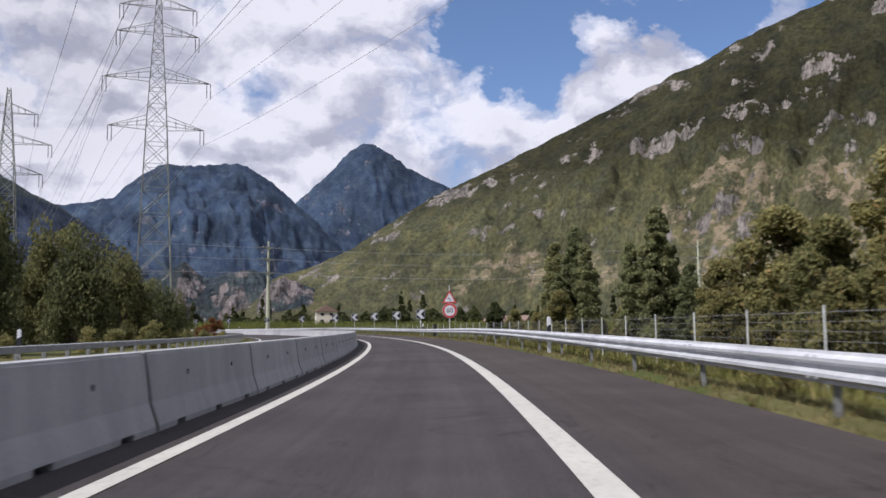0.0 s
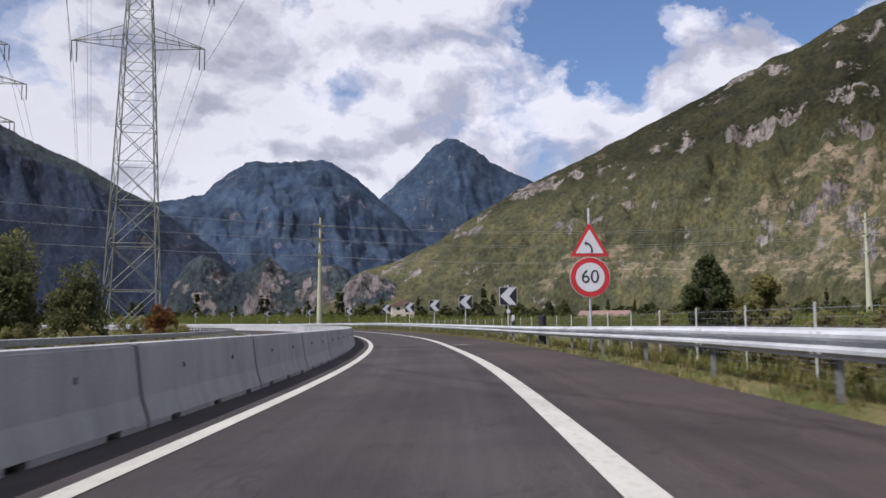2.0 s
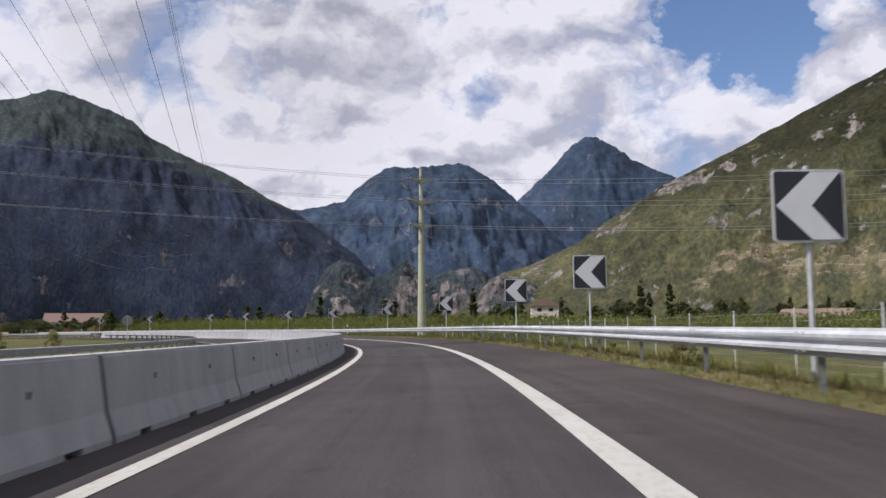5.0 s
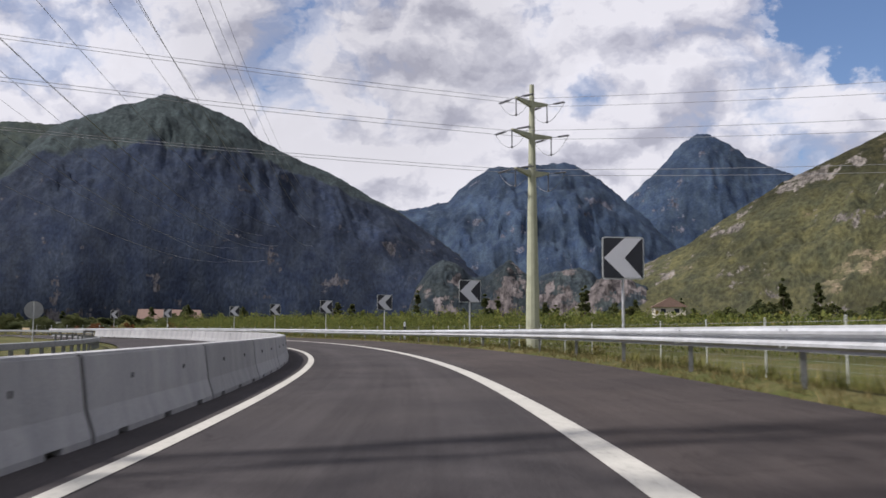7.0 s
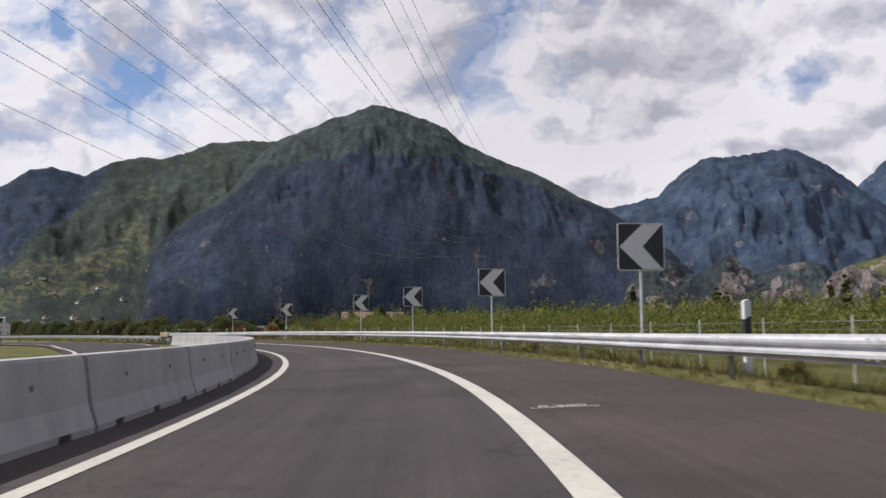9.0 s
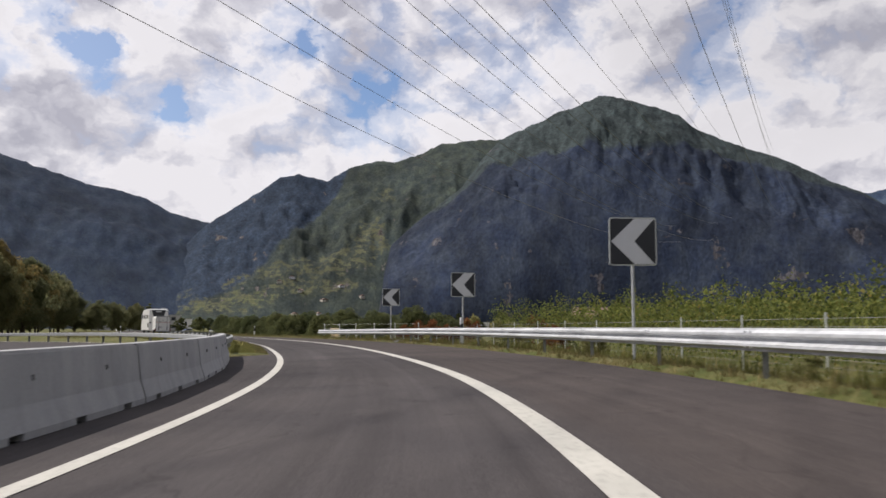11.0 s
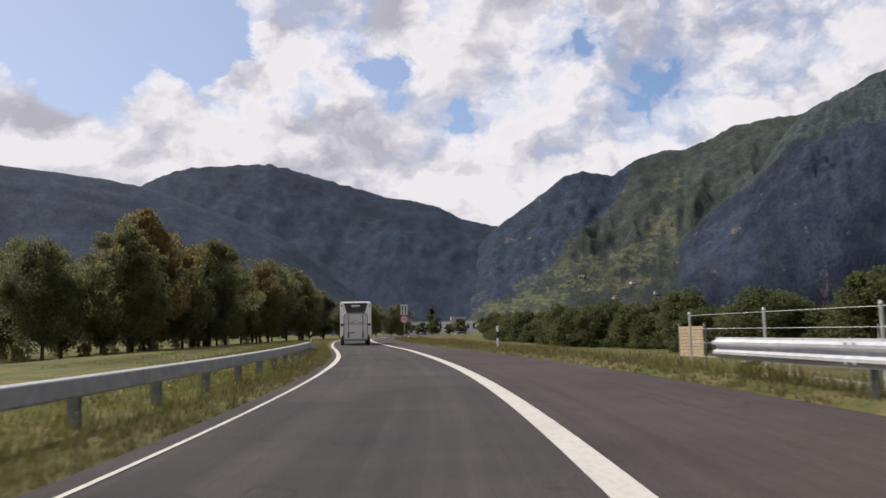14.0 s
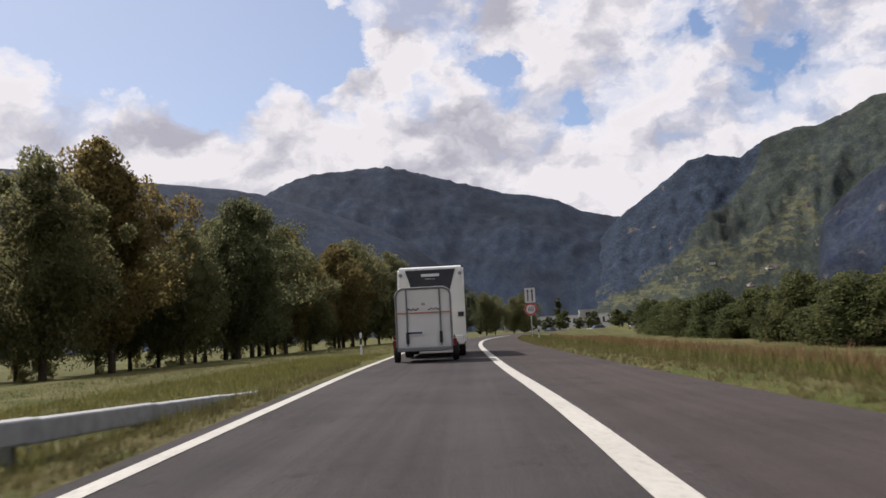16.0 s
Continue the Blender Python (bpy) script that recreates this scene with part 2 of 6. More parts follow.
def mountain_mat(name, forest, rock, earth, rock_cut=0.7, terrace=0.0, bump=5.0, conifer_shade=9000.0, upper=None, ribs=0.0, grain=1.0):
    """Forest and scrub, cliffs where the mesh is marked bare, dry open ground or vineyards where it is marked open, a
    second woods tone with light or haze painted in above the marked edge.
    """
    def b(n, p):
        z = n.add("ShaderNodeSeparateXYZ", {0: p}).outputs[2]
        p = n.add("ShaderNodeAttribute", attribute_name="slope").outputs["Vector"]
        nz = n.add("ShaderNodeSeparateXYZ", {0: n.add("ShaderNodeNewGeometry").outputs["Normal"]}).outputs[2]
        bare, bright, high = [n.add("ShaderNodeAttribute", attribute_name=k).outputs["Fac"] for k in ("bare", "cleared", "upper")]
        crown = n.noise(p, 0.11, 5.0, 0.62)
        f2 = n.noise(p, 0.0055, 7.0, 0.62)
        mid = n.noise(p, 0.022, 5.0, 0.6)
        streak = n.noise(n.add("ShaderNodeMapping", {0: p, 3: (1, 1, 0.22)}).outputs[0], 0.030, 7.0, 0.66)
        fc = n.ramp(crown, [(0.30, [v * (1 - 0.55 * grain) for v in forest]), (0.52, forest), (0.74, [v * (1 + 0.6 * grain) for v in forest])])
        fc = n.mix(1.0, fc, n.ramp(f2, [(0.36, 0.72), (0.64, 1.32)]), "MULTIPLY")
        fc = n.mix(1.0, fc, n.ramp(mid, [(0.36, (0.80, 0.84, 0.90)), (0.64, (1.25, 1.18, 1.0))]), "MULTIPLY")
        if ribs:
            slab = n.noise(n.add("ShaderNodeMapping", {0: p, 3: (1, 1, 0.16)}).outputs[0], 0.011, 8.0, 0.6)
            fc = n.mix(1.0, fc, n.ramp(slab, [(0.36, 1 - ribs), (0.50, 1.0), (0.66, 1 + 1.5 * ribs)]), "MULTIPLY")
            fleck = n.math("MULTIPLY", n.ramp(n.noise(p, 0.0042, 3.0), [(0.48, 0.0), (0.62, 0.8)]), n.ramp(streak, [(0.60, 0.0), (0.72, 0.28)]))
            fc = n.mix(fleck, fc, [v * 0.5 for v in rock])
        # painted tone: sunlit crest on the cliff mountain, haze blue on the valley flank
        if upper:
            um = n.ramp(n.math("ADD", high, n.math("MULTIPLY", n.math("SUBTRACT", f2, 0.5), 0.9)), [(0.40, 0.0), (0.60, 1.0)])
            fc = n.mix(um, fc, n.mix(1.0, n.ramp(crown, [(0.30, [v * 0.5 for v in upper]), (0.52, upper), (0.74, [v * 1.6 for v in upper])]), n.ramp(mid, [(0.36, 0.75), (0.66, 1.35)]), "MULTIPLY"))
        # dark conifers on the upper slope, darkened further to paint a cloud's shadow
        fc = n.mix(1.0, fc, n.add("ShaderNodeMapRange", {0: n.math("ADD", z, n.math("MULTIPLY", n.math("SUBTRACT", f2, 0.5), 420.0)), 1: conifer_shade, 2: conifer_shade + 110, 3: 1.0, 4: 0.40}).outputs[0], "MULTIPLY")
        rc = n.ramp(streak, [(0.36, [v * 0.25 for v in rock]), (0.50, [v * 0.85 for v in rock]), (0.66, [v * 1.35 for v in rock])])
        crack = n.noise(n.add("ShaderNodeMapping", {0: p, 3: (1, 1, 0.35)}).outputs[0], 0.11, 5.0, 0.7)
        rc = n.mix(1.0, rc, n.ramp(crack, [(0.38, 0.32), (0.55, 1.1)]), "MULTIPLY")
        patch = n.noise(n.add("ShaderNodeMapping", {0: p, 1: (310, 90, 40), 3: (1, 1, 1.5)}).outputs[0], 0.0085, 8.0, 0.68)
        cliff = n.math("ADD", n.math("MULTIPLY_ADD", patch, 1.7, -0.35), n.math("ADD", n.math("MULTIPLY", n.math("SUBTRACT", 0.75, nz), 0.2), n.math("MULTIPLY", n.math("SUBTRACT", streak, 0.5), 0.55)))
        cliff = n.math("ADD", cliff, n.math("MULTIPLY", bare, 0.20))
        rm = n.ramp(cliff, [(rock_cut, 0.0), (min(0.99, rock_cut + 0.035), 1.0)])
        p2 = n.add("ShaderNodeMapping", {0: p, 3: (0.7, 1.0, 1.3)}).outputs[0]
        shrub = n.math("MAXIMUM", n.ramp(n.noise(p2, 0.045, 6.0, 0.66), [(0.46, 0.0), (0.52, 1.0)]), n.ramp(n.noise(p2, 0.16, 3.0, 0.6), [(0.58, 0.0), (0.63, 1.0)]))
        ec = n.ramp(n.noise(p, 0.02, 6.0, 0.65), [(0.35, [v * 0.7 for v in earth]), (0.62, [v * 1.15 for v in earth])])
        if terrace:
            zz = n.math("ADD", n.math("MULTIPLY", z, 0.085), n.math("MULTIPLY", f2, 2.0))
            wall = n.ramp(n.math("FRACT", zz), [(0.0, 1.0), (0.11, 1.0), (0.16, 0.0)])
            low = n.add("ShaderNodeMapRange", {0: z, 1: terrace * 0.7, 2: terrace, 3: 0.75, 4: 0.0}).outputs[0]
            green = n.ramp(n.noise(p, 0.03, 3.0), [(0.45, 0.0), (0.6, 0.6)])
            ec = n.mix(n.math("MULTIPLY", green, low), ec, (0.085, 0.10, 0.042))
            ec = n.mix(n.math("MULTIPLY", wall, low), ec, [min(1, v * 1.55) for v in earth])
        om = n.ramp(n.math("ADD", bright, n.math("MULTIPLY", n.math("SUBTRACT", n.noise(p, 0.011, 7.0, 0.66), 0.5), 2.2)), [(0.36, 0.0), (0.54, 1.0)])
        mm = n.math("MULTIPLY", om, n.math("SUBTRACT", 1.0, n.math("MULTIPLY", shrub, 0.92)))
        return n.mix(rm, n.mix(mm, fc, ec), rc), (crown, bump)
    return material(name, b, 0.95, 0.0, 0.08)


ASPHALT = material("asphalt", m_asphalt, 0.97, 0, 0.12)
PAINT = material("road_paint", m_paint, 0.7)
CONCRETE = material("concrete", m_concrete, 0.9, 0, 0.3)
STEEL = material("galvanised_steel", m_steel, 0.5, 0.3)
OLDRAIL = plain("old_rail_steel", (0.27, 0.28, 0.285), 0.75, 0.2, 0.2, 5)
DULLSTEEL = plain("weathered_steel", (0.20, 0.205, 0.20), 0.7, 0.3, 0.3, 12)
PYLONMAT = plain("pylon_steel", (0.20, 0.21, 0.18), 0.75, 0.2, 0.25, 3)
POLEMAT = plain("pole_paint", (0.36, 0.37, 0.27), 0.7, 0.0, 0.14, 1.2)
WIRE = plain("wire", (0.22, 0.22, 0.23), 0.6, 0.3, 0.1)
GLASSY = plain("insulator", (0.10, 0.10, 0.11), 0.3, 0, 0.2)
GRASS = material("grass_ground", m_grass, 0.95, 0, 0.1)
SIGNBLACK = plain("sign_black", (0.022, 0.024, 0.032), 0.45, 0, 0.2, 2)
SIGNWHITE = plain("sign_white", (0.62, 0.63, 0.66), 0.5, 0, 0.06, 2)
SIGNEDGE = plain("sign_edge", (0.55, 0.57, 0.55), 0.5, 0.2, 0.1, 4)
SIGNRED = plain("sign_red", (0.50, 0.035, 0.04), 0.45, 0, 0.12, 3)
SIGNBACK = plain("sign_back", (0.30, 0.31, 0.32), 0.6, 0.4, 0.12, 4)
VEHWHITE = plain("vehicle_white", (0.66, 0.66, 0.64), 0.35, 0, 0.05, 1.5)
CARGREY = plain("car_grey", (0.30, 0.31, 0.32), 0.3, 0.3, 0.05, 2)
CARDARK = plain("car_blue", (0.03, 0.04, 0.08), 0.3, 0.2, 0.1, 2)
VEHDARK = plain("dark_panel", (0.035, 0.037, 0.045), 0.25, 0, 0.2, 2)
RUBBER = plain("rubber", (0.02, 0.02, 0.02), 0.85, 0, 0.3, 20)
TRIM = plain("grey_trim", (0.20, 0.21, 0.22), 0.5, 0.3, 0.15, 6)
TAIL = plain("tail_lamp_red", (0.16, 0.02, 0.02), 0.25, 0, 0.2, 10)
ORANGE = plain("orange_strap", (0.48, 0.20, 0.12), 0.6, 0, 0.15, 8)
STONE = plain("grey_stone", (0.19, 0.18, 0.165), 0.9, 0, 0.3, 14)
BARK = plain("bark", (0.07, 0.055, 0.04), 0.95, 0, 0.45, 9)
WOOD = plain("pale_wood", (0.60, 0.47, 0.29), 0.8, 0, 0.25, 12)
PLASTER = plain("plaster", (0.56, 0.52, 0.44), 0.9, 0, 0.12, 2)
ROOF = plain("roof_tile", (0.19, 0.125, 0.10), 0.85, 0, 0.3, 5)
WHITEWALL = plain("white_wall", (0.62, 0.62, 0.62), 0.8, 0, 0.1, 1)
GREYWALL = plain("grey_wall", (0.34, 0.34, 0.34), 0.8, 0, 0.15, 1)
GLASS = plain("dark_window", (0.03, 0.035, 0.045), 0.12, 0, 0.2, 2)
LEAF_TREE = leafy("broad_leaves", (0.112, 0.120, 0.064), (0.160, 0.166, 0.086), (0.24, 0.185, 0.09), 0.66)
LEAF_RUSSET = leafy("turning_leaves", (0.130, 0.112, 0.050), (0.205, 0.165, 0.070), (0.29, 0.19, 0.08), 0.66)
LEAF_DARK = leafy("fruit_tree_leaves", (0.050, 0.064, 0.030), (0.110, 0.126, 0.054), (0.16, 0.145, 0.06), 0.55)
LEAF_POPLAR = leafy("poplar_leaves", (0.150, 0.168, 0.088), (0.300, 0.320, 0.165), (0.38, 0.36, 0.18), 0.65)
LEAF_BUSH = leafy("bush_leaves", (0.135, 0.140, 0.062), (0.30, 0.285, 0.125), (0.38, 0.28, 0.13), 0.65)
LEAF_WILLOW = leafy("willow_leaves", (0.060, 0.072, 0.036), (0.150, 0.158, 0.070), (0.22, 0.20, 0.09), 0.5)
LEAF_RED = leafy("autumn_leaves", (0.085, 0.040, 0.020), (0.20, 0.085, 0.035), (0.33, 0.16, 0.05), 0.5)
LEAF_ORCH = leafy("orchard_leaves", (0.055, 0.078, 0.022), (0.165, 0.185, 0.050), (0.26, 0.21, 0.06))
BLADE = leafy("grass_blades", (0.063, 0.075, 0.021), (0.172, 0.178, 0.057), (0.380, 0.299, 0.138), 0.3)
PETAL = plain("yellow_petal", (0.55, 0.47, 0.16), 0.7, 0, 0.15, 9)
STRAW = leafy("straw_grass", (0.085, 0.080, 0.032), (0.185, 0.165, 0.072), (0.36, 0.28, 0.14), 0.3)
DRYBLADE = leafy("dry_stalks", (0.10, 0.070, 0.036), (0.22, 0.150, 0.080), (0.32, 0.24, 0.12), 0.3)
M_RIGHT = mountain_mat("dry_hillside", (0.055, 0.056, 0.030), (0.150, 0.136, 0.122), (0.168, 0.136, 0.090), 0.675, 105.0, 4.0, 235.0)
# shade and haze painted as navy; lighter upper woods paint the sunlit crest
M_LEFT = mountain_mat("shade_blue_mountain", (0.0180, 0.0250, 0.043), (0.062, 0.060, 0.066), (0.034, 0.040, 0.030), 0.74, 0.0, 3.0, 9000.0, (0.031, 0.041, 0.042), 0.22, 0.7)
# blue of the air haze is painted into this forest and rock
M_BLUE = mountain_mat("haze_blue_mountain", (0.0145, 0.0235, 0.043), (0.032, 0.037, 0.05), (0.03, 0.036, 0.03), 0.90, 0.0, 1.6, grain=0.6)
# upper woods colour is haze blue, painted over the flank's upper slope
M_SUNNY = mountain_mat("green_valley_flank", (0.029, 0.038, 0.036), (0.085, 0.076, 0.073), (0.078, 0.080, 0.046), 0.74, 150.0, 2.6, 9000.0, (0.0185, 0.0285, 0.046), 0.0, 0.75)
# cool blue base colours carry the distance haze
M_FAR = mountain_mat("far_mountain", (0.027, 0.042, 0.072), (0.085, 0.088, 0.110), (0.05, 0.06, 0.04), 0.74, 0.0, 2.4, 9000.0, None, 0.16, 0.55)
M_CLIFF = mountain_mat("pale_cliff", (0.028, 0.037, 0.044), (0.128, 0.113, 0.110), (0.1, 0.09, 0.06), 0.61)


# ---------- mesh helpers ----------
def part(name, bm, mat, parent=None, label="", smooth=False):
    me = bpy.data.meshes.new(name)
    bm.to_mesh(me)
    bm.free()
    for m in mat if isinstance(mat, (list, tuple)) else [mat]:
        me.materials.append(m)
    if smooth:
        me.polygons.foreach_set("use_smooth", [True] * len(me.polygons))
    ob = new(name, me)
    if parent is not None:
        ob.parent = parent
    if label:
        ob["label"] = label
    return ob


def thing(name, m, label, category, group=""):
    ob = new(name)
    ob.empty_display_size = 0.2
    ob.matrix_world = m
    return tagged(ob, label, category, group)


def box(bm, cx, cy, cz, sx, sy, sz, m=None, bevel=0.0):
    mat = Matrix.Translation((cx, cy, cz)) @ Matrix.Diagonal((sx, sy, sz, 1))
    if m is not None:
        mat = m @ mat
    r = bmesh.ops.create_cube(bm, size=1.0, matrix=mat)
    if bevel:
        es = list({e for v in r["verts"] for e in v.link_edges})
        bmesh.ops.bevel(bm, geom=es, offset=bevel, segments=2, affect="EDGES", profile=0.5)


def rod(bm, a, b, r1, r2=None, sides=8):
    a, b = Vector(a), Vector(b)
    r2 = r1 if r2 is None else r2
    q = (b - a).to_track_quat("Z", "Y").to_matrix().to_4x4()
    m = Matrix.Translation((a + b) / 2) @ q
    bmesh.ops.create_cone(bm, cap_ends=True, segments=sides, radius1=r1, radius2=r2, depth=(b - a).length, matrix=m)


def prism(bm, pts, y0, y1, idx=0):
    """A closed outline of (x, z) points, extruded along y."""
    a = [bm.verts.new((x, y0, z)) for x, z in pts]
    b = [bm.verts.new((x, y1, z)) for x, z in pts]
    fs = [bm.faces.new(a), bm.faces.new(b[::-1])]
    for i in range(len(pts)):
        j = (i + 1) % len(pts)
        fs.append(bm.faces.new((a[j], a[i], b[i], b[j])))
    for f in fs:
        f.material_index = idx
    bmesh.ops.recalc_face_normals(bm, faces=fs)


def rounded(w, h, r, n=4):
    out = []
    for cx, cz, a0 in ((w / 2 - r, h / 2 - r, 0), (-w / 2 + r, h / 2 - r, 90), (-w / 2 + r, -h / 2 + r, 180), (w / 2 - r, -h / 2 + r, 270)):
        for i in range(n + 1):
            a = radians(a0 + 90 * i / n)
            out.append((cx + r * math.cos(a), cz + r * math.sin(a)))
    return out


# ---------- plan of the road ----------
HEADS = [(-70, -4.22), (-40, -2.38), (-10, -0.85), (5, -0.28), (20, 1.86), (35, 3.63), (50, 5.23), (65, 8.31), (80, 11.08), (95, 13.42), (110, 15.83), (125, 18.39), (140, 21.42), (155, 26.05), (170, 32.68), (185, 38.88), (200, 45.09), (215, 51.20), (230, 58.43), (245, 63.60), (260, 67.83), (275, 71.31), (290, 75.27), (305, 77.3), (325, 77.4), (345, 77.4), (370, 76.0), (395, 72.5), (420, 67.5), (440, 58.0), (520, 44.0)]
STEP = 0.5
S_ALL = np.arange(-70, 500, STEP)
H_ALL = np.radians(np.interp(S_ALL, [a for a, _ in HEADS], [b for _, b in HEADS]))
X_ALL = np.concatenate([[0], np.cumsum(-np.sin((H_ALL[1:] + H_ALL[:-1]) / 2) * STEP)])
Y_ALL = np.concatenate([[0], np.cumsum(np.cos((H_ALL[1:] + H_ALL[:-1]) / 2) * STEP)])
X_ALL -= np.interp(0, S_ALL, X_ALL)
Y_ALL -= np.interp(0, S_ALL, Y_ALL)


def ease(s, *knots):
    return float(np.interp(s, knots[0::2], knots[1::2]))


def bank(s):
    return math.tan(radians(ease(s, 0, 0.6, 67, 1.0, 134, 1.9, 230, 1.9, 263, 1.3, 293, 0.2, 314, -0.7, 370, -0.8)))


def heading(s):
    return float(np.interp(s, S_ALL, H_ALL))


def road_xy(s, o):
    h = heading(s)
    return float(np.interp(s, S_ALL, X_ALL)) + o * math.cos(h), float(np.interp(s, S_ALL, Y_ALL)) + o * math.sin(h)


def flow(s, *knots):
    """As ease, with the corners rounded off along the road."""
    return float(np.mean(np.interp([s - 5, s - 2.5, s, s + 2.5, s + 5], knots[0::2], knots[1::2])))


def edge_right(s):
    return flow(s, 0, 3.42, 40, 3.5, 80, 3.62, 109, 3.85, 140, 4.12, 157, 4.15, 193, 4.25, 231, 4.32, 250, 4.33, 270, 4.05, 290, 3.85, 310, 3.65, 320, 3.5, 340, 3.5, 370, 3.7)


def line_left(s):
    return flow(s, 0, -2.26, 90, -2.23, 137, -2.2, 157, -2.62, 176, -2.58, 187, -2.7, 232, -2.54, 250, -2.74, 266, -2.5, 285, -2.56, 298, -2.43, 310, -2.62, 318, -2.88, 326, -3.12, 350, -3.3)


def line_right(s):
    return flow(s, 0, 0.95, 8, 0.95, 37, 1.06, 46, 0.95, 66, 0.80, 72, 0.79, 86, 1.07, 110, 1.15, 135, 1.30, 143, 1.2, 155, 0.95, 164, 0.78, 178, 0.80, 185, 0.92, 229, 1.02, 238, 0.88, 248, 0.95, 266, 1.01,
                285, 0.89, 304, 0.92, 313, 1.06, 322, 0.78, 350, 0.6)


def rail_right(s):
    return edge_right(s) + flow(s, 0, 0.12, 109, 0.16, 157, 0.2, 245, 0.22, 283, 0.3)


def barrier_front(s):
    return flow(s, 0, -2.86, 40, -2.9, 90, -2.97, 137, -2.86, 156, -3.26, 177, -3.38, 190, -3.46, 210, -3.55, 232, -3.68, 240, -4.15, 246, -4.5)


def surf(s, o):
    return bank(s) * min(max(o, -8.0), 6.0)


FIELD = -0.85


def verge_left(s):
    """Where the asphalt ends on the left."""
    return -11.3 if s < 239 else ease(s, 239, -11.3, 244.6, -4.7, 246.5, -3.0, 300, -2.8, 330, -3.1)


def verge(s, o):
    """Height of the ground beside and under the road."""
    e, l = edge_right(s), verge_left(s)
    if o > e:
        d = o - e
        return surf(s, e) * max(0, 1 - max(0, d - 1.6) / 4) + ease(d, 0, -0.015, 0.2, 0.08, 0.6, 0.11, 1.1, 0.05, 2.2, -0.15, 5.5, FIELD)
    if o < l:
        d = l - o
        return surf(s, l) * max(0, 1 - d / 8) + ease(d, 0, -0.015, 0.3, 0.02, 2.5, -0.01, 9.0, -0.08, 16, -0.2, 26, FIELD)
    return surf(s, o) - 0.05


def place(s, o, dz=0.0, turn=0.0):
    """Pose on the ground beside the road; y runs along the road."""
    x, y = road_xy(s, o)
    return pose(x, y, verge(s, o) + dz, 0, 0, math.degrees(heading(s)) + turn)


def ribbon(bm, s0, s1, offs, zfun, step=2.0, lift=0.0):
    """A strip along the road; offs: functions of s giving the offsets across."""
    n = max(1, int(round((s1 - s0) / step)))
    rows = []
    lane = bm.verts.layers.float_vector.get("lane") or bm.verts.layers.float_vector.new("lane")
    for i in range(n + 1):
        s = s0 + (s1 - s0) * i / n
        row = []
        for f in offs:
            o = f(s)
            x, y = road_xy(s, o)
            v = bm.verts.new((x, y, zfun(s, o) + lift))
            v[lane] = (o, s, 0)
            row.append(v)
        rows.append(row)
    for a, b in zip(rows, rows[1:]):
        for i in range(len(offs) - 1):
            bm.faces.new((a[i], a[i + 1], b[i + 1], b[i]))


# ---------- ground, road, markings ----------
def build_ground():
    bm = bmesh.new()
    left = [-40, -32, -26, -22, -18, -14, -10, -7, -5, -3.5, -2.4, -1.5, -0.9, -0.5, -0.25, -0.05, 0.02]
    mid = [0.3, 0.6, 0.92]
    right = [-0.02, 0.04, 0.12, 0.25, 0.45, 0.7, 1.0, 1.4, 1.9, 2.6, 3.4, 4.4, 5.6, 8, 12, 20]
    offs = [lambda s, d=d: verge_left(s) + d for d in left] + [lambda s, f=f: verge_left(s) * (1 - f) + edge_right(s) * f for f in mid] + [lambda s, d=d: edge_right(s) + d for d in right]
    ribbon(bm, -68, 470, offs, lambda s, o: verge(s, o) - (0.08 if o > edge_right(s) + 19 or o < verge_left(s) - 39 else 0), 2.0)
    # the plain out to the mountains
    n = 48
    c = Vector((-60, 140, 0))
    prev = None
    for r in (0.1, 250, 600, 1500, 4800):
        ring = [bm.verts.new((c.x + r * math.cos(2 * math.pi * i / n), c.y + r * math.sin(2 * math.pi * i / n), FIELD - 0.03)) for i in range(n)]
        if prev:
            for i in range(n):
                j = (i + 1) % n
                bm.faces.new((prev[i], prev[j], ring[j], ring[i]))
        prev = ring
    bmesh.ops.recalc_face_normals(bm, faces=bm.faces)
    g = part("ground", bm, GRASS, smooth=True)
    tagged(g, "dry green valley floor of grass beside the road", "ground", kind="structure")
    bm = bmesh.new()
    ribbon(bm, -68, 470, [lambda s: min(-3.6, barrier_front(s) - 0.35) if s < 244.5 else line_left(s) - 0.28, line_left, lambda s: -0.6, line_right, lambda s: 2.6, edge_right], surf, 1.0)
    tagged(part("road", bm, ASPHALT, smooth=True), "grey worn asphalt carriageway of a curving slip road", "road", kind="structure")


def opp(s):
    """Offset of the middle of the other carriageway."""
    return ease(s, 0, -7.2, 180, -7.2, 205, -7.6, 225, -8.4, 240, -9.4, 250, -10.3, 261, -12.4, 268, -14.5, 276, -17.6, 284, -21.5, 292, -26, 300, -31.5, 330, -54)


def build_markings():
    bm = bmesh.new()
    ribbon(bm, -60, 420, [lambda s: line_left(s) - flow(s, 252, 0.09, 264, 0.0, 284, 0.0, 296, 0.09), lambda s: line_left(s) + flow(s, 252, 0.09, 264, 0.06, 284, 0.06, 296, 0.09)], surf, 1.0, 0.006)
    tagged(part("edge_line", bm, PAINT), "worn white painted edge line on asphalt", "road marking", "edge lines", kind="structure")
    bm = bmesh.new()
    ribbon(bm, -60, 420, [lambda s: line_right(s) - 0.145, lambda s: line_right(s) + 0.105], surf, 1.0, 0.006)
    tagged(part("edge_line", bm, PAINT), "broad worn white line beside the hard shoulder", "road marking", "edge lines", kind="structure")


build_ground()
build_markings()


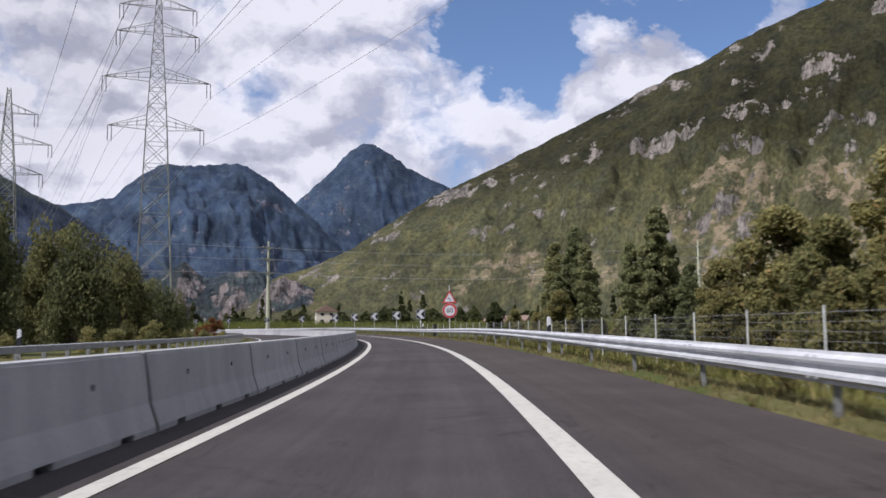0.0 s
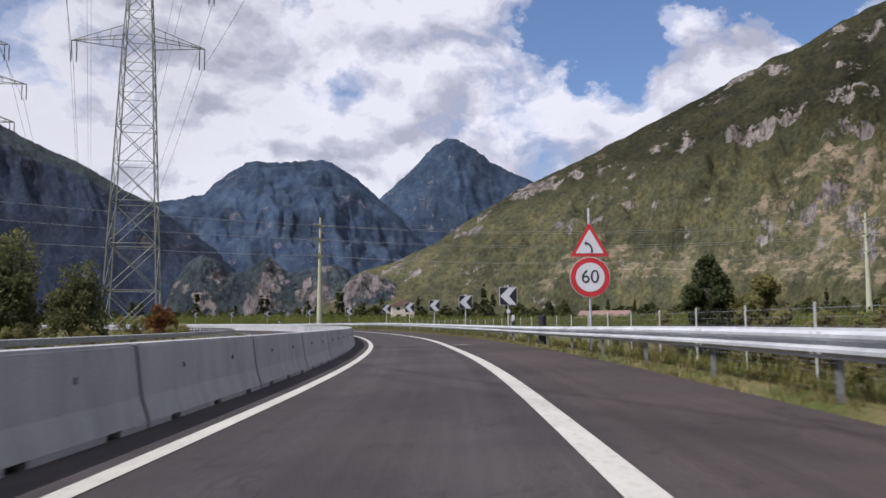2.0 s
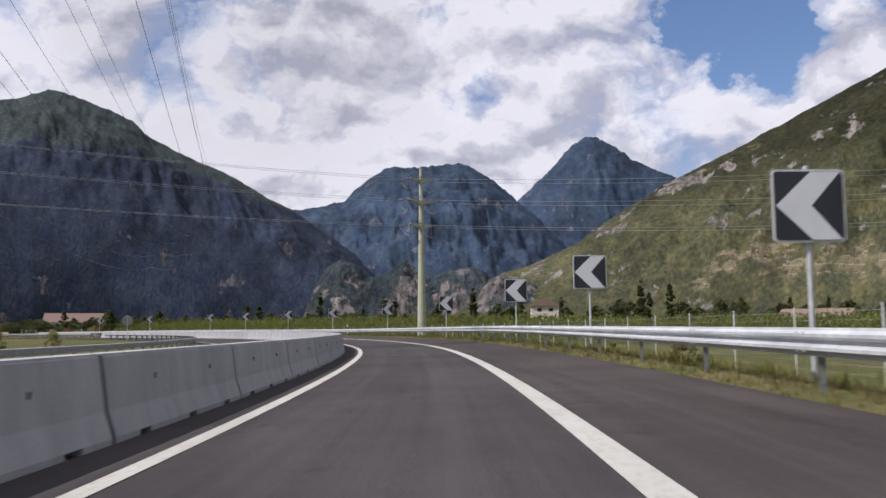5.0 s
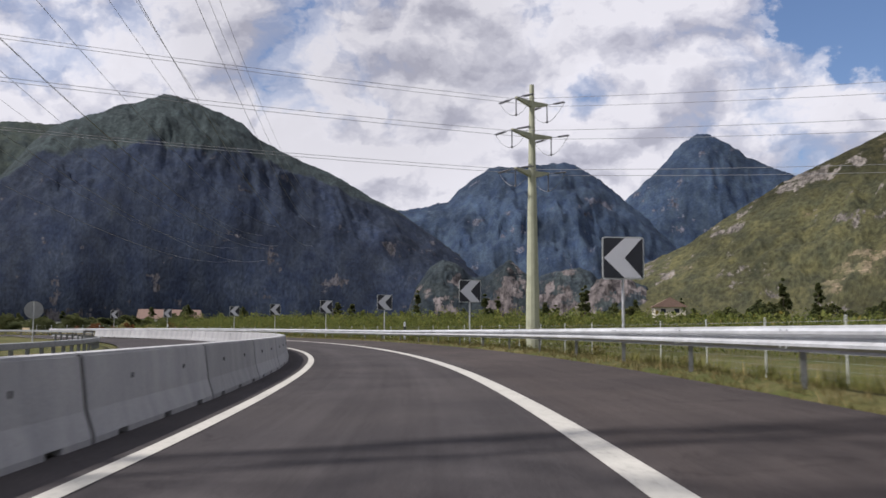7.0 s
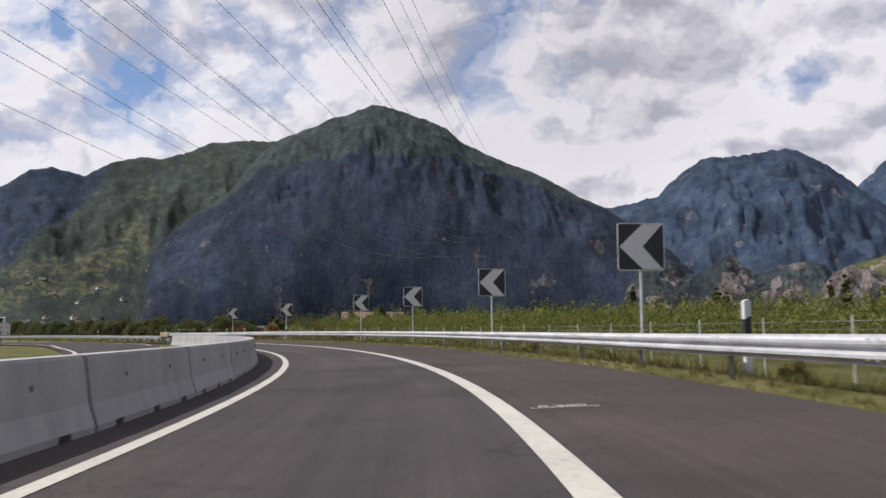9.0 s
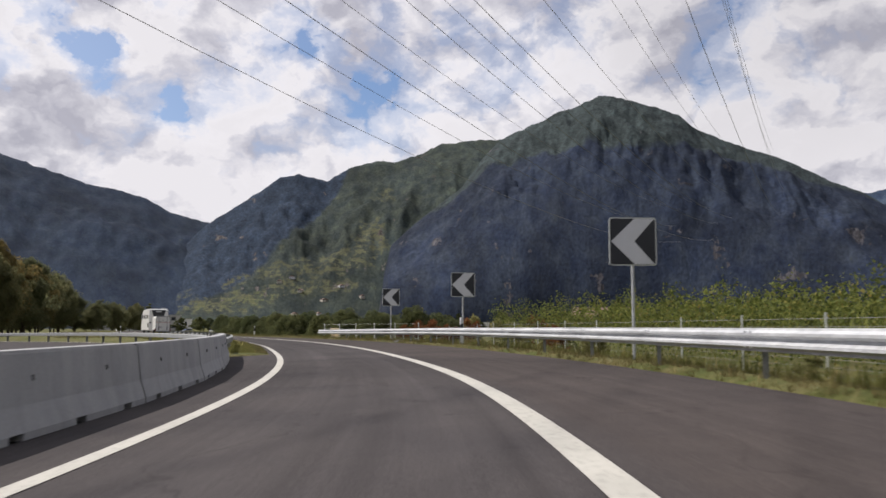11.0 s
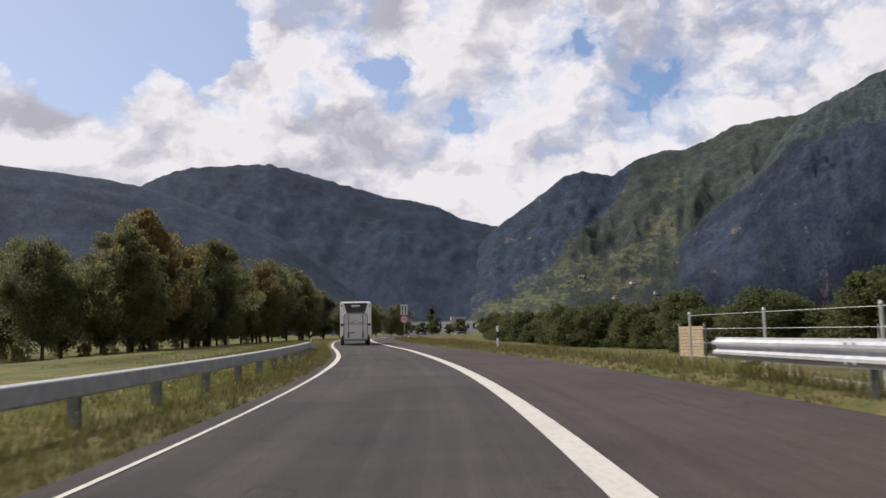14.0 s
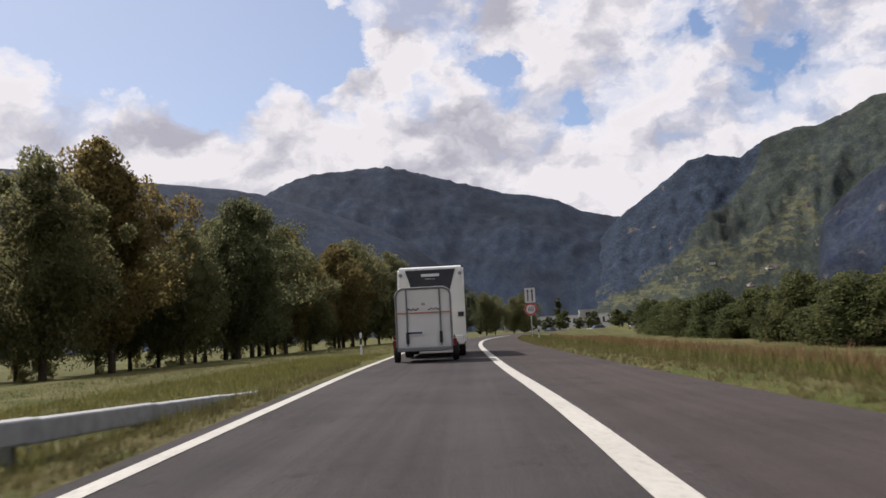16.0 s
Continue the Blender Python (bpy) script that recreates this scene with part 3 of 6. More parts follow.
def build_other_road():
    bm = bmesh.new()
    ribbon(bm, -68, 330, [lambda s: opp(s) - 3.9, opp, lambda s: -3.6 if s < 205 else min(opp(s) + 3.9, -3.6)], lambda s, o: verge(s, o) + 0.065, 1.0)
    tagged(part("other_road", bm, ASPHALT, smooth=True), "grey asphalt carriageway behind the concrete barrier", "road", kind="structure")
    bm = bmesh.new()
    f = lambda s: opp(s) - 3.3
    ribbon(bm, -60, 330, [lambda s: f(s) - 0.1, lambda s: f(s) + 0.1], lambda s, o: verge(s, o) + 0.075, 1.0)
    ribbon(bm, 238, 312, [lambda s: opp(s) + 3.2, lambda s: opp(s) + 3.4], lambda s, o: verge(s, o) + 0.075, 1.0)
    tagged(part("edge_line", bm, PAINT), "worn white painted edge line on asphalt", "road marking", "edge lines", kind="structure")


build_other_road()


# ---------- mountains ----------
HUB = Vector((-45, 145, 0))


def blobs(spots):
    """A mask on a slope: spots of (yaw, rise, width in degrees, height as a share of the slope, strength)."""
    def f(yaw, u):
        return max((k * math.exp(-((yaw - a) / w) ** 2 - ((u - b) / h) ** 2) for a, b, w, h, k in spots), default=0.0)
    return f


def mountain(name, mat, label, skyline, crest, foot, steep=1.5, rough=0.16, gully=90.0, seed=0.0, na=150, nr=56, jag=0.008, bare=None, cleared=None, edge=None):
    """A massif round the valley. skyline: yaw and height in degrees from the valley's middle; the slope rises from foot
    to crest metres away.
    bare and cleared mark rock and open ground; edge: yaw and rise above which the woods take the tone with light or
    haze painted in."""
    bm = bmesh.new()
    yaws, els = [a for a, _ in skyline], [b for _, b in skyline]
    if yaws[0] > yaws[-1]:
        yaws, els = yaws[::-1], els[::-1]
    rows = []
    lay = [bm.verts.layers.float.new(k) for k in ("bare", "cleared", "upper")]
    slope = bm.verts.layers.float_vector.new("slope")
    for i in range(na + 1):
        yaw = yaws[0] + (yaws[-1] - yaws[0]) * i / na
        d = direction(yaw, 0)
        el = float(np.interp(yaw, yaws, els))
        row = []
        for j in range(nr + 1):
            u = 1.22 * (j / nr) ** (1 / min(steep, 1.0))
            r = foot + (crest - foot) * u
            q = d * r
            top = math.tan(radians(el)) * crest
            h = top * (u ** steep if u <= 1 else 1 - (u - 1) * 2.2)
            arc = radians(yaw) * crest
            w = Vector((arc / gully, r / gully / 3.2, seed))
            nz = noise.fractal(q / gully / 4 + Vector((seed, 3.1, 0)), 0.65, 2.1, 7)
            rid = 1 - abs(noise.fractal(w, 0.75, 2.1, 6)) * 1.6
            amp = max(0.0, math.sin(math.pi * min(u, 1.0))) ** 0.8 * min(1.0, max(0.12, (u - 0.12) / 0.4))
            h += top * rough * amp * (0.8 * nz + 0.6 * (rid - 0.55))
            h += top * jag * noise.fractal(q / 38 + Vector((0, seed, 0)), 0.7, 2.0, 4) * min(1, 0.1 + u * u * 4)
            rock = bare(yaw, u) if bare else 0.0
            if rock > 0.1:
                h += rock * 9.0 * (abs(noise.fractal(Vector((arc / 26, r / 40, seed)), 0.8, 2.1, 4)) - 0.3)
            v = bm.verts.new((HUB.x + q.x, HUB.y + q.y, max(h, 0) + FIELD - 1))
            v[slope] = (arc, r * 0.3, h)
            v[lay[0]] = rock
            v[lay[1]] = cleared(yaw, u) if cleared else 0.0
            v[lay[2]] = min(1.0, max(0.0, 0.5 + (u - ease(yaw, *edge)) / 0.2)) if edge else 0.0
            row.append(v)
        rows.append(row)
    for a, b in zip(rows, rows[1:]):
        for j in range(nr):
            bm.faces.new((a[j], a[j + 1], b[j + 1], b[j]))
    bmesh.ops.recalc_face_normals(bm, faces=bm.faces)
    if sum(f.normal.z for f in bm.faces) < 0:
        bmesh.ops.reverse_faces(bm, faces=bm.faces)
    spots = [[v.co.copy() for v in r] for r in rows]
    return tagged(part(name, bm, mat, smooth=True), label, "mountain", kind="structure"), spots


RIDGE_ROCKS = blobs(((2, 0.95, 1.7, 0.06, 1), (-0.5, 0.92, 1.6, 0.06, 1), (-2.1, 0.93, 1.6, 0.06, 1), (-5.1, 0.90, 1.8, 0.055, 1), (-8, 0.86, 1.8, 0.06, 1), (-10.6, 0.81, 1.6, 0.05, 1), (-12.6, 0.78, 1.2, 0.05, 0.9),
                     (-15.6, 0.98, 1, 0.03, 0.8), (-16.1, 0.63, 1.1, 0.025, 1), (-19, 0.595, 1.7, 0.025, 1), (-24.6, 0.88, 1, 0.03, 0.9), (-27.7, 0.73, 1.5, 0.025, 1), (-29.8, 0.71, 1.5, 0.025, 1)))
RIDGE_MORE = blobs(((-29.1, 0.56, 0.8, 0.03, 1), (-31.3, 0.51, 1.3, 0.04, 1), (-24.9, 0.52, 0.5, 0.03, 1), (8.1, 0.92, 1.4, 0.1, 1), (9.7, 0.8, 1.4, 0.22, 1), (5.5, 0.96, 1.6, 0.05, 0.9)))
DRY = blobs(((-22, 0.45, 2.3, 0.04, 0.9), (-24.5, 0.40, 2.6, 0.04, 0.9), (-29.5, 0.37, 2.6, 0.045, 0.9), (-33, 0.31, 3.5, 0.06, 0.9), (-18.8, 0.36, 2.2, 0.03, 0.8), (-22, 0.32, 3.2, 0.035, 0.9), (-26, 0.26, 4, 0.045, 1),
             (-31, 0.26, 4, 0.05, 1), (-7, 0.31, 3, 0.065, 1), (-11, 0.255, 4, 0.05, 1), (-16, 0.22, 4, 0.05, 1), (-20.5, 0.19, 5, 0.05, 1), (-27, 0.17, 6, 0.05, 1), (5, 0.62, 1.4, 0.04, 0.7), (-4, 0.24, 1.5, 0.05, 0.7)))
mountain("mountain", M_RIGHT, "sunlit rocky hillside with scrub, cliffs and terraced vineyards",
         [(14, 1.0), (11.5, 3.2), (10.4, 3.8), (8.2, 4.4), (5.3, 5.7), (3, 7.3), (0.8, 8.6), (-0.7, 9.5), (-3, 10.5), (-6.5, 12.1), (-9.8, 13.6), (-12.4, 14.8), (-14.4, 15.6), (-16.4, 16.6), (-18.3, 17.3),
          (-20.3, 17.9), (-22.2, 18.9), (-25.9, 20.0), (-33, 22.0), (-45, 23), (-70, 19), (-95, 15)], 2000, 720, 1.35, 0.10, 130, 2.0, 380, 90, 0.008,
         lambda yaw, u: max(RIDGE_ROCKS(yaw, u), RIDGE_MORE(yaw, u)), DRY)
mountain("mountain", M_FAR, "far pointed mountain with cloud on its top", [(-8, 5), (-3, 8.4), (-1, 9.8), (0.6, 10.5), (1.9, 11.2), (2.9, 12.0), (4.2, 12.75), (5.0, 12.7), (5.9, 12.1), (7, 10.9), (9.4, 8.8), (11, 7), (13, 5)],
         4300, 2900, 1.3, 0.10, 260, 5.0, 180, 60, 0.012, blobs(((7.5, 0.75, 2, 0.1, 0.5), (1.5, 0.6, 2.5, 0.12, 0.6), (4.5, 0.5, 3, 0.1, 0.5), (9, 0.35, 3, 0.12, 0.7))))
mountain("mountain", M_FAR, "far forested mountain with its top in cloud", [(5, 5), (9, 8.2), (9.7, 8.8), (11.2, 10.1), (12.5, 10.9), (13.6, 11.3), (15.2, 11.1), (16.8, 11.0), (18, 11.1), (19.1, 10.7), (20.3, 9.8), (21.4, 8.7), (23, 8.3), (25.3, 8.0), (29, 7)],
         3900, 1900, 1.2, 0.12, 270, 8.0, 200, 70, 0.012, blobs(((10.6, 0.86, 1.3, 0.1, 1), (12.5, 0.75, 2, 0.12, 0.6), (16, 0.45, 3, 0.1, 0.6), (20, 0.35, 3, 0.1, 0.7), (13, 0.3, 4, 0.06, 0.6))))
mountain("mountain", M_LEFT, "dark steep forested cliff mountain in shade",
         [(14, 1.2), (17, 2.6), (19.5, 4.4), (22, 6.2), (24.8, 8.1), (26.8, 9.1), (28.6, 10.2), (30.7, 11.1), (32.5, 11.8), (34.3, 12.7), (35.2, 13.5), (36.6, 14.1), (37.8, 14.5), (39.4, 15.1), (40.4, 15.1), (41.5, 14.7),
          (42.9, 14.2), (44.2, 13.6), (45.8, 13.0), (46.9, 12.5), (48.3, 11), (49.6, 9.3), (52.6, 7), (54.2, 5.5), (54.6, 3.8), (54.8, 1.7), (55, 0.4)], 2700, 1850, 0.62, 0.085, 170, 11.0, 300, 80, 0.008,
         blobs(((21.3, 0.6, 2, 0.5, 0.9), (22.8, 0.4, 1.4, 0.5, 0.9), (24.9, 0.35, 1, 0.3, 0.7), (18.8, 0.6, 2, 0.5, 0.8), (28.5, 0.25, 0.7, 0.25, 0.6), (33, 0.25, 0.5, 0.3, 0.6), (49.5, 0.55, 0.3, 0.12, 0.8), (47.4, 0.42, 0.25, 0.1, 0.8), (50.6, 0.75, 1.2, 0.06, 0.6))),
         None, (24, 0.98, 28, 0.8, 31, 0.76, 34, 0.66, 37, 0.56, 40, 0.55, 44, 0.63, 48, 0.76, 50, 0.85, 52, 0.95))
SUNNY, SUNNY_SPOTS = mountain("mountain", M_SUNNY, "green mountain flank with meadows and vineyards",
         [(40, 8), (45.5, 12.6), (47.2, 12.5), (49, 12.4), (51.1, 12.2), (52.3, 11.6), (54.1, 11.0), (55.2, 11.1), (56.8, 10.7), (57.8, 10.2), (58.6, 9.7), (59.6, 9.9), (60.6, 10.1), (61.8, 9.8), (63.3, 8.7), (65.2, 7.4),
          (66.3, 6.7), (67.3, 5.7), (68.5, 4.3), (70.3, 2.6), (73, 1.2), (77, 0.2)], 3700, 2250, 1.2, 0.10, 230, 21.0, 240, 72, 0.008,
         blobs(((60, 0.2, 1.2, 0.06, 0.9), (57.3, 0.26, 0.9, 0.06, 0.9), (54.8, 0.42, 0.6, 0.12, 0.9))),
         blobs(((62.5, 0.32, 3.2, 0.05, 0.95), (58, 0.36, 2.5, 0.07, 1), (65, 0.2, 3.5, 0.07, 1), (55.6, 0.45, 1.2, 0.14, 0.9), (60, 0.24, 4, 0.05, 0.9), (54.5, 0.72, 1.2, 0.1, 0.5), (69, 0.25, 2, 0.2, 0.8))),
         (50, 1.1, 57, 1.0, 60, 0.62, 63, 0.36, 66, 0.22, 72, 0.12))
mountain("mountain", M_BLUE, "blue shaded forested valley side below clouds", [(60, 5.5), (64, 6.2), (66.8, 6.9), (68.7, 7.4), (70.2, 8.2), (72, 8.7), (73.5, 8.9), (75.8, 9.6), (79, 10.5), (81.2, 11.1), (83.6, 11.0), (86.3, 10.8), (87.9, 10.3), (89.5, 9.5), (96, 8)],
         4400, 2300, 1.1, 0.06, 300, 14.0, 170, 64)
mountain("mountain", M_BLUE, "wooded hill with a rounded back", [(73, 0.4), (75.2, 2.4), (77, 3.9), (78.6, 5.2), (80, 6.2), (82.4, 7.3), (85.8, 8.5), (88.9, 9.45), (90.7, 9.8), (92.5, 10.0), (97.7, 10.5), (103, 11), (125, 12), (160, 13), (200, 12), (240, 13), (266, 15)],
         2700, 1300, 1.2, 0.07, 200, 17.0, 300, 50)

mountain("cliff", M_CLIFF, "pale grey and pink rock cliffs at the foot of the far mountain", [(24.2, 0.3), (23.2, 3.0), (22.3, 4.4), (21.4, 4.9), (20.4, 4.5), (19.4, 3.7), (18.5, 3.7), (17.7, 4.4), (17.0, 4.9), (16.4, 4.5), (15.6, 3.8), (14.9, 3.7), (14.2, 4.0), (13.2, 4.2), (12.2, 4.3), (11.4, 4.0), (10.6, 3.2), (9.6, 0.6)],
         1800, 1560, 0.5, 0.12, 60, 31.0, 220, 46, 0.03, blobs(((17, 0.4, 1.3, 0.6, 1), (13.4, 0.4, 1.6, 0.5, 0.9), (20, 0.4, 1.0, 0.4, 0.7), (22, 0.5, 1.2, 0.5, 0.6), (11.5, 0.3, 1, 0.3, 0.8))))
mountain("cliff", M_CLIFF, "bare pale cliffs where the hillside ends", [(12.2, 0.2), (11.5, 2.6), (10.8, 3.6), (9.8, 3.9), (8.8, 3.6), (7.6, 3.0), (6.4, 1.6), (5.6, 0.3)], 1300, 1060, 0.6, 0.16, 50, 34.0, 130, 40, 0.05,
         blobs(((10, 0.55, 1.6, 0.6, 1), (7.5, 0.7, 1.5, 0.3, 0.7))))


# ---------- concrete barrier ----------
def barrier_mesh(length):
    prof = [(0.0, 0.0), (0.0, 0.07), (-0.075, 0.30), (-0.14, 0.80), (-0.41, 0.80), (-0.475, 0.30), (-0.55, 0.07), (-0.55, 0.0)]
    bm = bmesh.new()
    gap = 0.04
    cuts = [gap]
    for k in (1.0, 3.0, 5.0):
        cuts += [length * k / 6 - 0.15, length * k / 6 + 0.15]
    cuts.append(length - gap)
    rings = []
    for i, y in enumerate(cuts):
        rings.append([bm.verts.new((x, y, z)) for x, z in prof])
    for i in range(len(cuts) - 1):
        notch = i % 2 == 1
        a, b = rings[i], rings[i + 1]
        for j in range(7):
            if notch and j in (0, 6):
                continue
            bm.faces.new((a[j], b[j], b[j + 1], a[j + 1]))
        if notch:
            bm.faces.new((a[1], a[6], b[6], b[1]))
            for r in (a, b):
                bm.faces.new((r[0], r[1], r[6], r[7]))
        else:
            bm.faces.new((a[7], b[7], b[0], a[0]))
    bm.faces.new(rings[0])
    bm.faces.new(rings[-1][::-1])
    bmesh.ops.recalc_face_normals(bm, faces=bm.faces)
    es = [e for e in bm.edges if all(v.co.z > 0.79 for v in e.verts) and abs(e.verts[0].co.y - e.verts[1].co.y) > 0.1]
    bmesh.ops.bevel(bm, geom=es, offset=0.025, segments=2, affect="EDGES")
    return bm


def build_barriers():
    L = 4.84
    first = thing("concrete_barrier", Matrix.Identity(4), "grey precast concrete barrier element with drain notches beside the road", "concrete barrier", "barrier along the carriageway")
    part("body", barrier_mesh(L), CONCRETE, first)
    bm = bmesh.new()
    prism(bm, [(-0.014, 0.01), (-0.014, 0.07), (-0.09, 0.30), (-0.155, 0.785), (-0.395, 0.785), (-0.46, 0.30), (-0.536, 0.07), (-0.536, 0.01)], -0.041, 0.042)
    part("joint_tongue", bm, RUBBER, first)
    for f in (0.28, 0.72):
        bm = bmesh.new()
        box(bm, -0.106, L * f, 0.54, 0.03, 0.022, 0.055, bevel=0.004)
        part("anchor_recess", bm, VEHDARK, first)
    tagged(first, "grey precast concrete barrier element with drain notches beside the road", "concrete barrier", "barrier along the carriageway")
    k = 0
    s = 8.7 - 9 * 4.87
    while s + L < 246.5:
        xa, ya = road_xy(s, barrier_front(s))
        e = s + L / (1 - 3.4 * (heading(s + L) - heading(s)) / L)
        xb, yb = road_xy(e, barrier_front(e))
        za, zb = surf(s, -3.2) - 0.01, surf(s + L, -3.2) - 0.01
        m = Matrix.Translation((xa, ya, za)) @ Euler((math.atan2(zb - za, L), 0, math.atan2(-(xb - xa), yb - ya))).to_matrix().to_4x4()
        if k == 0:
            first.matrix_world = m
        else:
            copy_thing(first, m)
        k += 1
        s += L / (1 - 3.4 * (heading(s + L) - heading(s)) / L)


build_barriers()


# ---------- steel guard rails ----------
WBEAM = [(0.00, 0.0), (0.005, 0.03), (0.075, 0.065), (0.075, 0.10), (0.010, 0.135), (0.010, 0.175), (0.075, 0.21), (0.075, 0.245), (0.005, 0.28), (0.0, 0.31)]
FLAT = [(0.0, 0.09), (0.09, 0.09), (0.10, 0.11), (0.10, 0.28), (0.09, 0.295), (0.0, 0.31)]


def beam_mesh(p0, p1, z0, z1, side, prof):
    """Steel beam between two points; side +1: the face looks to the right of the run."""
    d = Vector((p1[0] - p0[0], p1[1] - p0[1], 0))
    d.normalize()
    nrm = Vector((d.y, -d.x, 0)) * side
    bm = bmesh.new()
    rows = []
    for (x, y), z in ((p0, z0), (p1, z1)):
        for back in (0.0, -0.006):
            rows.append([bm.verts.new(Vector((x, y, z + v - 0.31)) + nrm * (u + back)) for u, v in prof])
    f0, b0, f1, b1 = rows
    for i in range(len(prof) - 1):
        bm.faces.new((f0[i], f1[i], f1[i + 1], f0[i + 1]))
        bm.faces.new((b0[i], b0[i + 1], b1[i + 1], b1[i]))
    for a, b, c, e in ((f0[0], b0[0], b1[0], f1[0]), (f0[-1], f1[-1], b1[-1], b0[-1])):
        bm.faces.new((a, b, c, e))
    # splice bolts
    for v in (0.05, 0.26):
        for along in (0.12, 0.3):
            c = Vector((p0[0], p0[1], z0 - 0.31 + v)) + d * along + nrm * 0.07
            bmesh.ops.create_cone(bm, cap_ends=True, segments=6, radius1=0.016, radius2=0.016, depth=0.02, matrix=Matrix.Translation(c) @ nrm.to_track_quat("Z", "Y").to_matrix().to_4x4())
    bmesh.ops.recalc_face_normals(bm, faces=bm.faces)
    return bm


def guard_rail(name, label, s0, s1, off, top, side, sink=0, dull=False, step=4.0, prof=WBEAM):
    root = thing(name, pose(*road_xy(s0, off(s0)), 0), label, "guard rail", "guard rails")
    inv = root.matrix_world.inverted()
    n = int(round((s1 - s0) / step))
    post_bm = bmesh.new()
    wide = 0.14 if prof is FLAT else 0.055
    for x in (-0.03, 0.03):
        box(post_bm, 0, x, 0.5, wide, 0.006, 1.0)
    box(post_bm, 0, 0, 0.5, 0.006, 0.06, 1.0)
    post_me = None
    for i in range(n):
        a, b = s0 + step * i, s0 + step * (i + 1)
        za, zb = verge(a, off(a)), verge(b, off(b))
        ta, tb = (top(a), top(b)) if callable(top) else (top, top)
        if sink and i >= n - sink:
            k = i - (n - sink)
            ta, tb = ta * (1 - k / sink) + 0.02, tb * (1 - (k + 1) / sink) + 0.02
        bm = beam_mesh(road_xy(a, off(a)), road_xy(b + 0.25, off(b + 0.25)), za + ta, zb + tb, side, prof)
        bm.transform(inv)
        part("beam", bm, STEEL if prof is WBEAM else OLDRAIL, root)
        for s in (a, a + step / 2) if step > 3.5 and dull else (a,):
            x, y = road_xy(s, off(s) - side * 0.07)
            z = verge(s, off(s))
            ht = max(0.1, ta - 0.02)
            if post_me is None:
                p = part("post", post_bm, DULLSTEEL, root)
                post_me = p.data
            else:
                p = new("post", post_me)
                p.parent = root
            p.matrix_basis = inv @ Matrix.Translation((x, y, z - 0.25)) @ Euler((0, 0, heading(s))).to_matrix().to_4x4() @ Matrix.Diagonal((1, 1, ht + 0.25, 1))
    return root


guard_rail("guard_rail", "galvanised steel guard rail on posts along the grass verge", -36, 280, rail_right, lambda s: flow(s, 0, 0.60, 20, 0.68, 38, 0.76, 52, 0.76, 70, 0.67, 92, 0.67, 138, 0.78, 156, 0.75, 178, 0.68, 188, 0.63, 231, 0.68, 250, 0.70, 268, 0.63, 280, 0.60), -1)
guard_rail("guard_rail", "galvanised steel guard rail with a lowered end in long grass", 246, 319, lambda s: ease(s, 246, -4.6, 262, -4.2, 285, -3.88, 300, -3.8, 318, -3.9), 0.58, 1, 5, step=2.8, prof=FLAT)
guard_rail("guard_rail", "weathered guard rail on close dark posts inside the bend", -36, 216, lambda s: ease(s, 0, -12.2, 190, -12.2, 205, -13.3, 216, -14.8), 0.62, 1, 0, True, prof=FLAT)
guard_rail("guard_rail", "curved steel guard rail closing round the gore", 247, 303, lambda s: ease(s, 247, -5.2, 254, -6.1, 261, -7.6, 268, -9.7, 276, -12.8, 284, -16.8, 292, -21.5, 304, -30), 0.66, -1, step=2.8, prof=FLAT)


# ---------- signs and posts ----------
def chevron_sign(m, high, W, plate=False):
    root = thing("chevron_sign", m, "square black sign with a white chevron on a grey post", "road sign", "chevron signs along the bend")
    bm = bmesh.new()
    prism(bm, rounded(W, W, 0.06), -0.012, 0.012)
    bm.transform(Matrix.Translation((0, 0, high)))
    part("border", bm, SIGNEDGE, root)
    bm = bmesh.new()
    prism(bm, rounded(W - 0.05, W - 0.05, 0.045), -0.017, -0.005)
    bm.transform(Matrix.Translation((0, 0, high)))
    part("panel", bm, SIGNBLACK, root)
    h = (W - 0.06) / 2
    bm = bmesh.new()
    prism(bm, [(-h + 0.01, 0.0), (0.03, h), (h - 0.02, h), (0.03, 0.0), (h - 0.02, -h), (0.03, -h)], -0.022, -0.014)
    bm.transform(Matrix.Translation((0, 0, high)))
    part("chevron", bm, SIGNWHITE, root)
    bm = bmesh.new()
    rod(bm, (0, 0.045, -0.3), (0, 0.045, high + 0.5), 0.032, sides=10)
    for dz in (-0.3, 0.3):
        box(bm, 0, 0.03, high + dz, 0.5, 0.03, 0.05)
    part("post", bm, STEEL, root)
    if plate:
        bm = bmesh.new()
        box(bm, 0, 0.0, high - W / 2 - 0.28, 0.17, 0.012, 0.15, bevel=0.004)
        part("plate", bm, SIGNWHITE, root, "small cream number plate")
    return root


for k, s in enumerate((77.5, 92.9, 109.0, 122.5, 136.0, 157.5, 175.5, 193.3, 206.6, 219.8, 230.3, 248.2, 263.2)):
    o = ease(s, 77, 3.9, 93, 4.1, 109, 4.46, 157, 4.78, 193, 5.05, 207, 4.85, 233, 5.0, 263, 5.2)
    aside, lift = {157.5: (0.12, 0.13), 175.5: (-0.10, -0.07)}.get(s, (0, 0))
    o += aside
    x, y = road_xy(s, o)
    g = verge(s, o) - lift
    chevron_sign(pose(x, y, g, 0, 0, math.degrees(heading(s)) + ease(s, 79, 2, 263, -4)), surf(s, 5) + ease(s, 77, 2.02, 109, 2.22, 136, 2.36, 157, 2.45, 263, 2.6) - g, ease(s, 77, 0.82, 93, 0.86, 109, 0.9, 136, 1.0, 263, 1.03), k == 0)


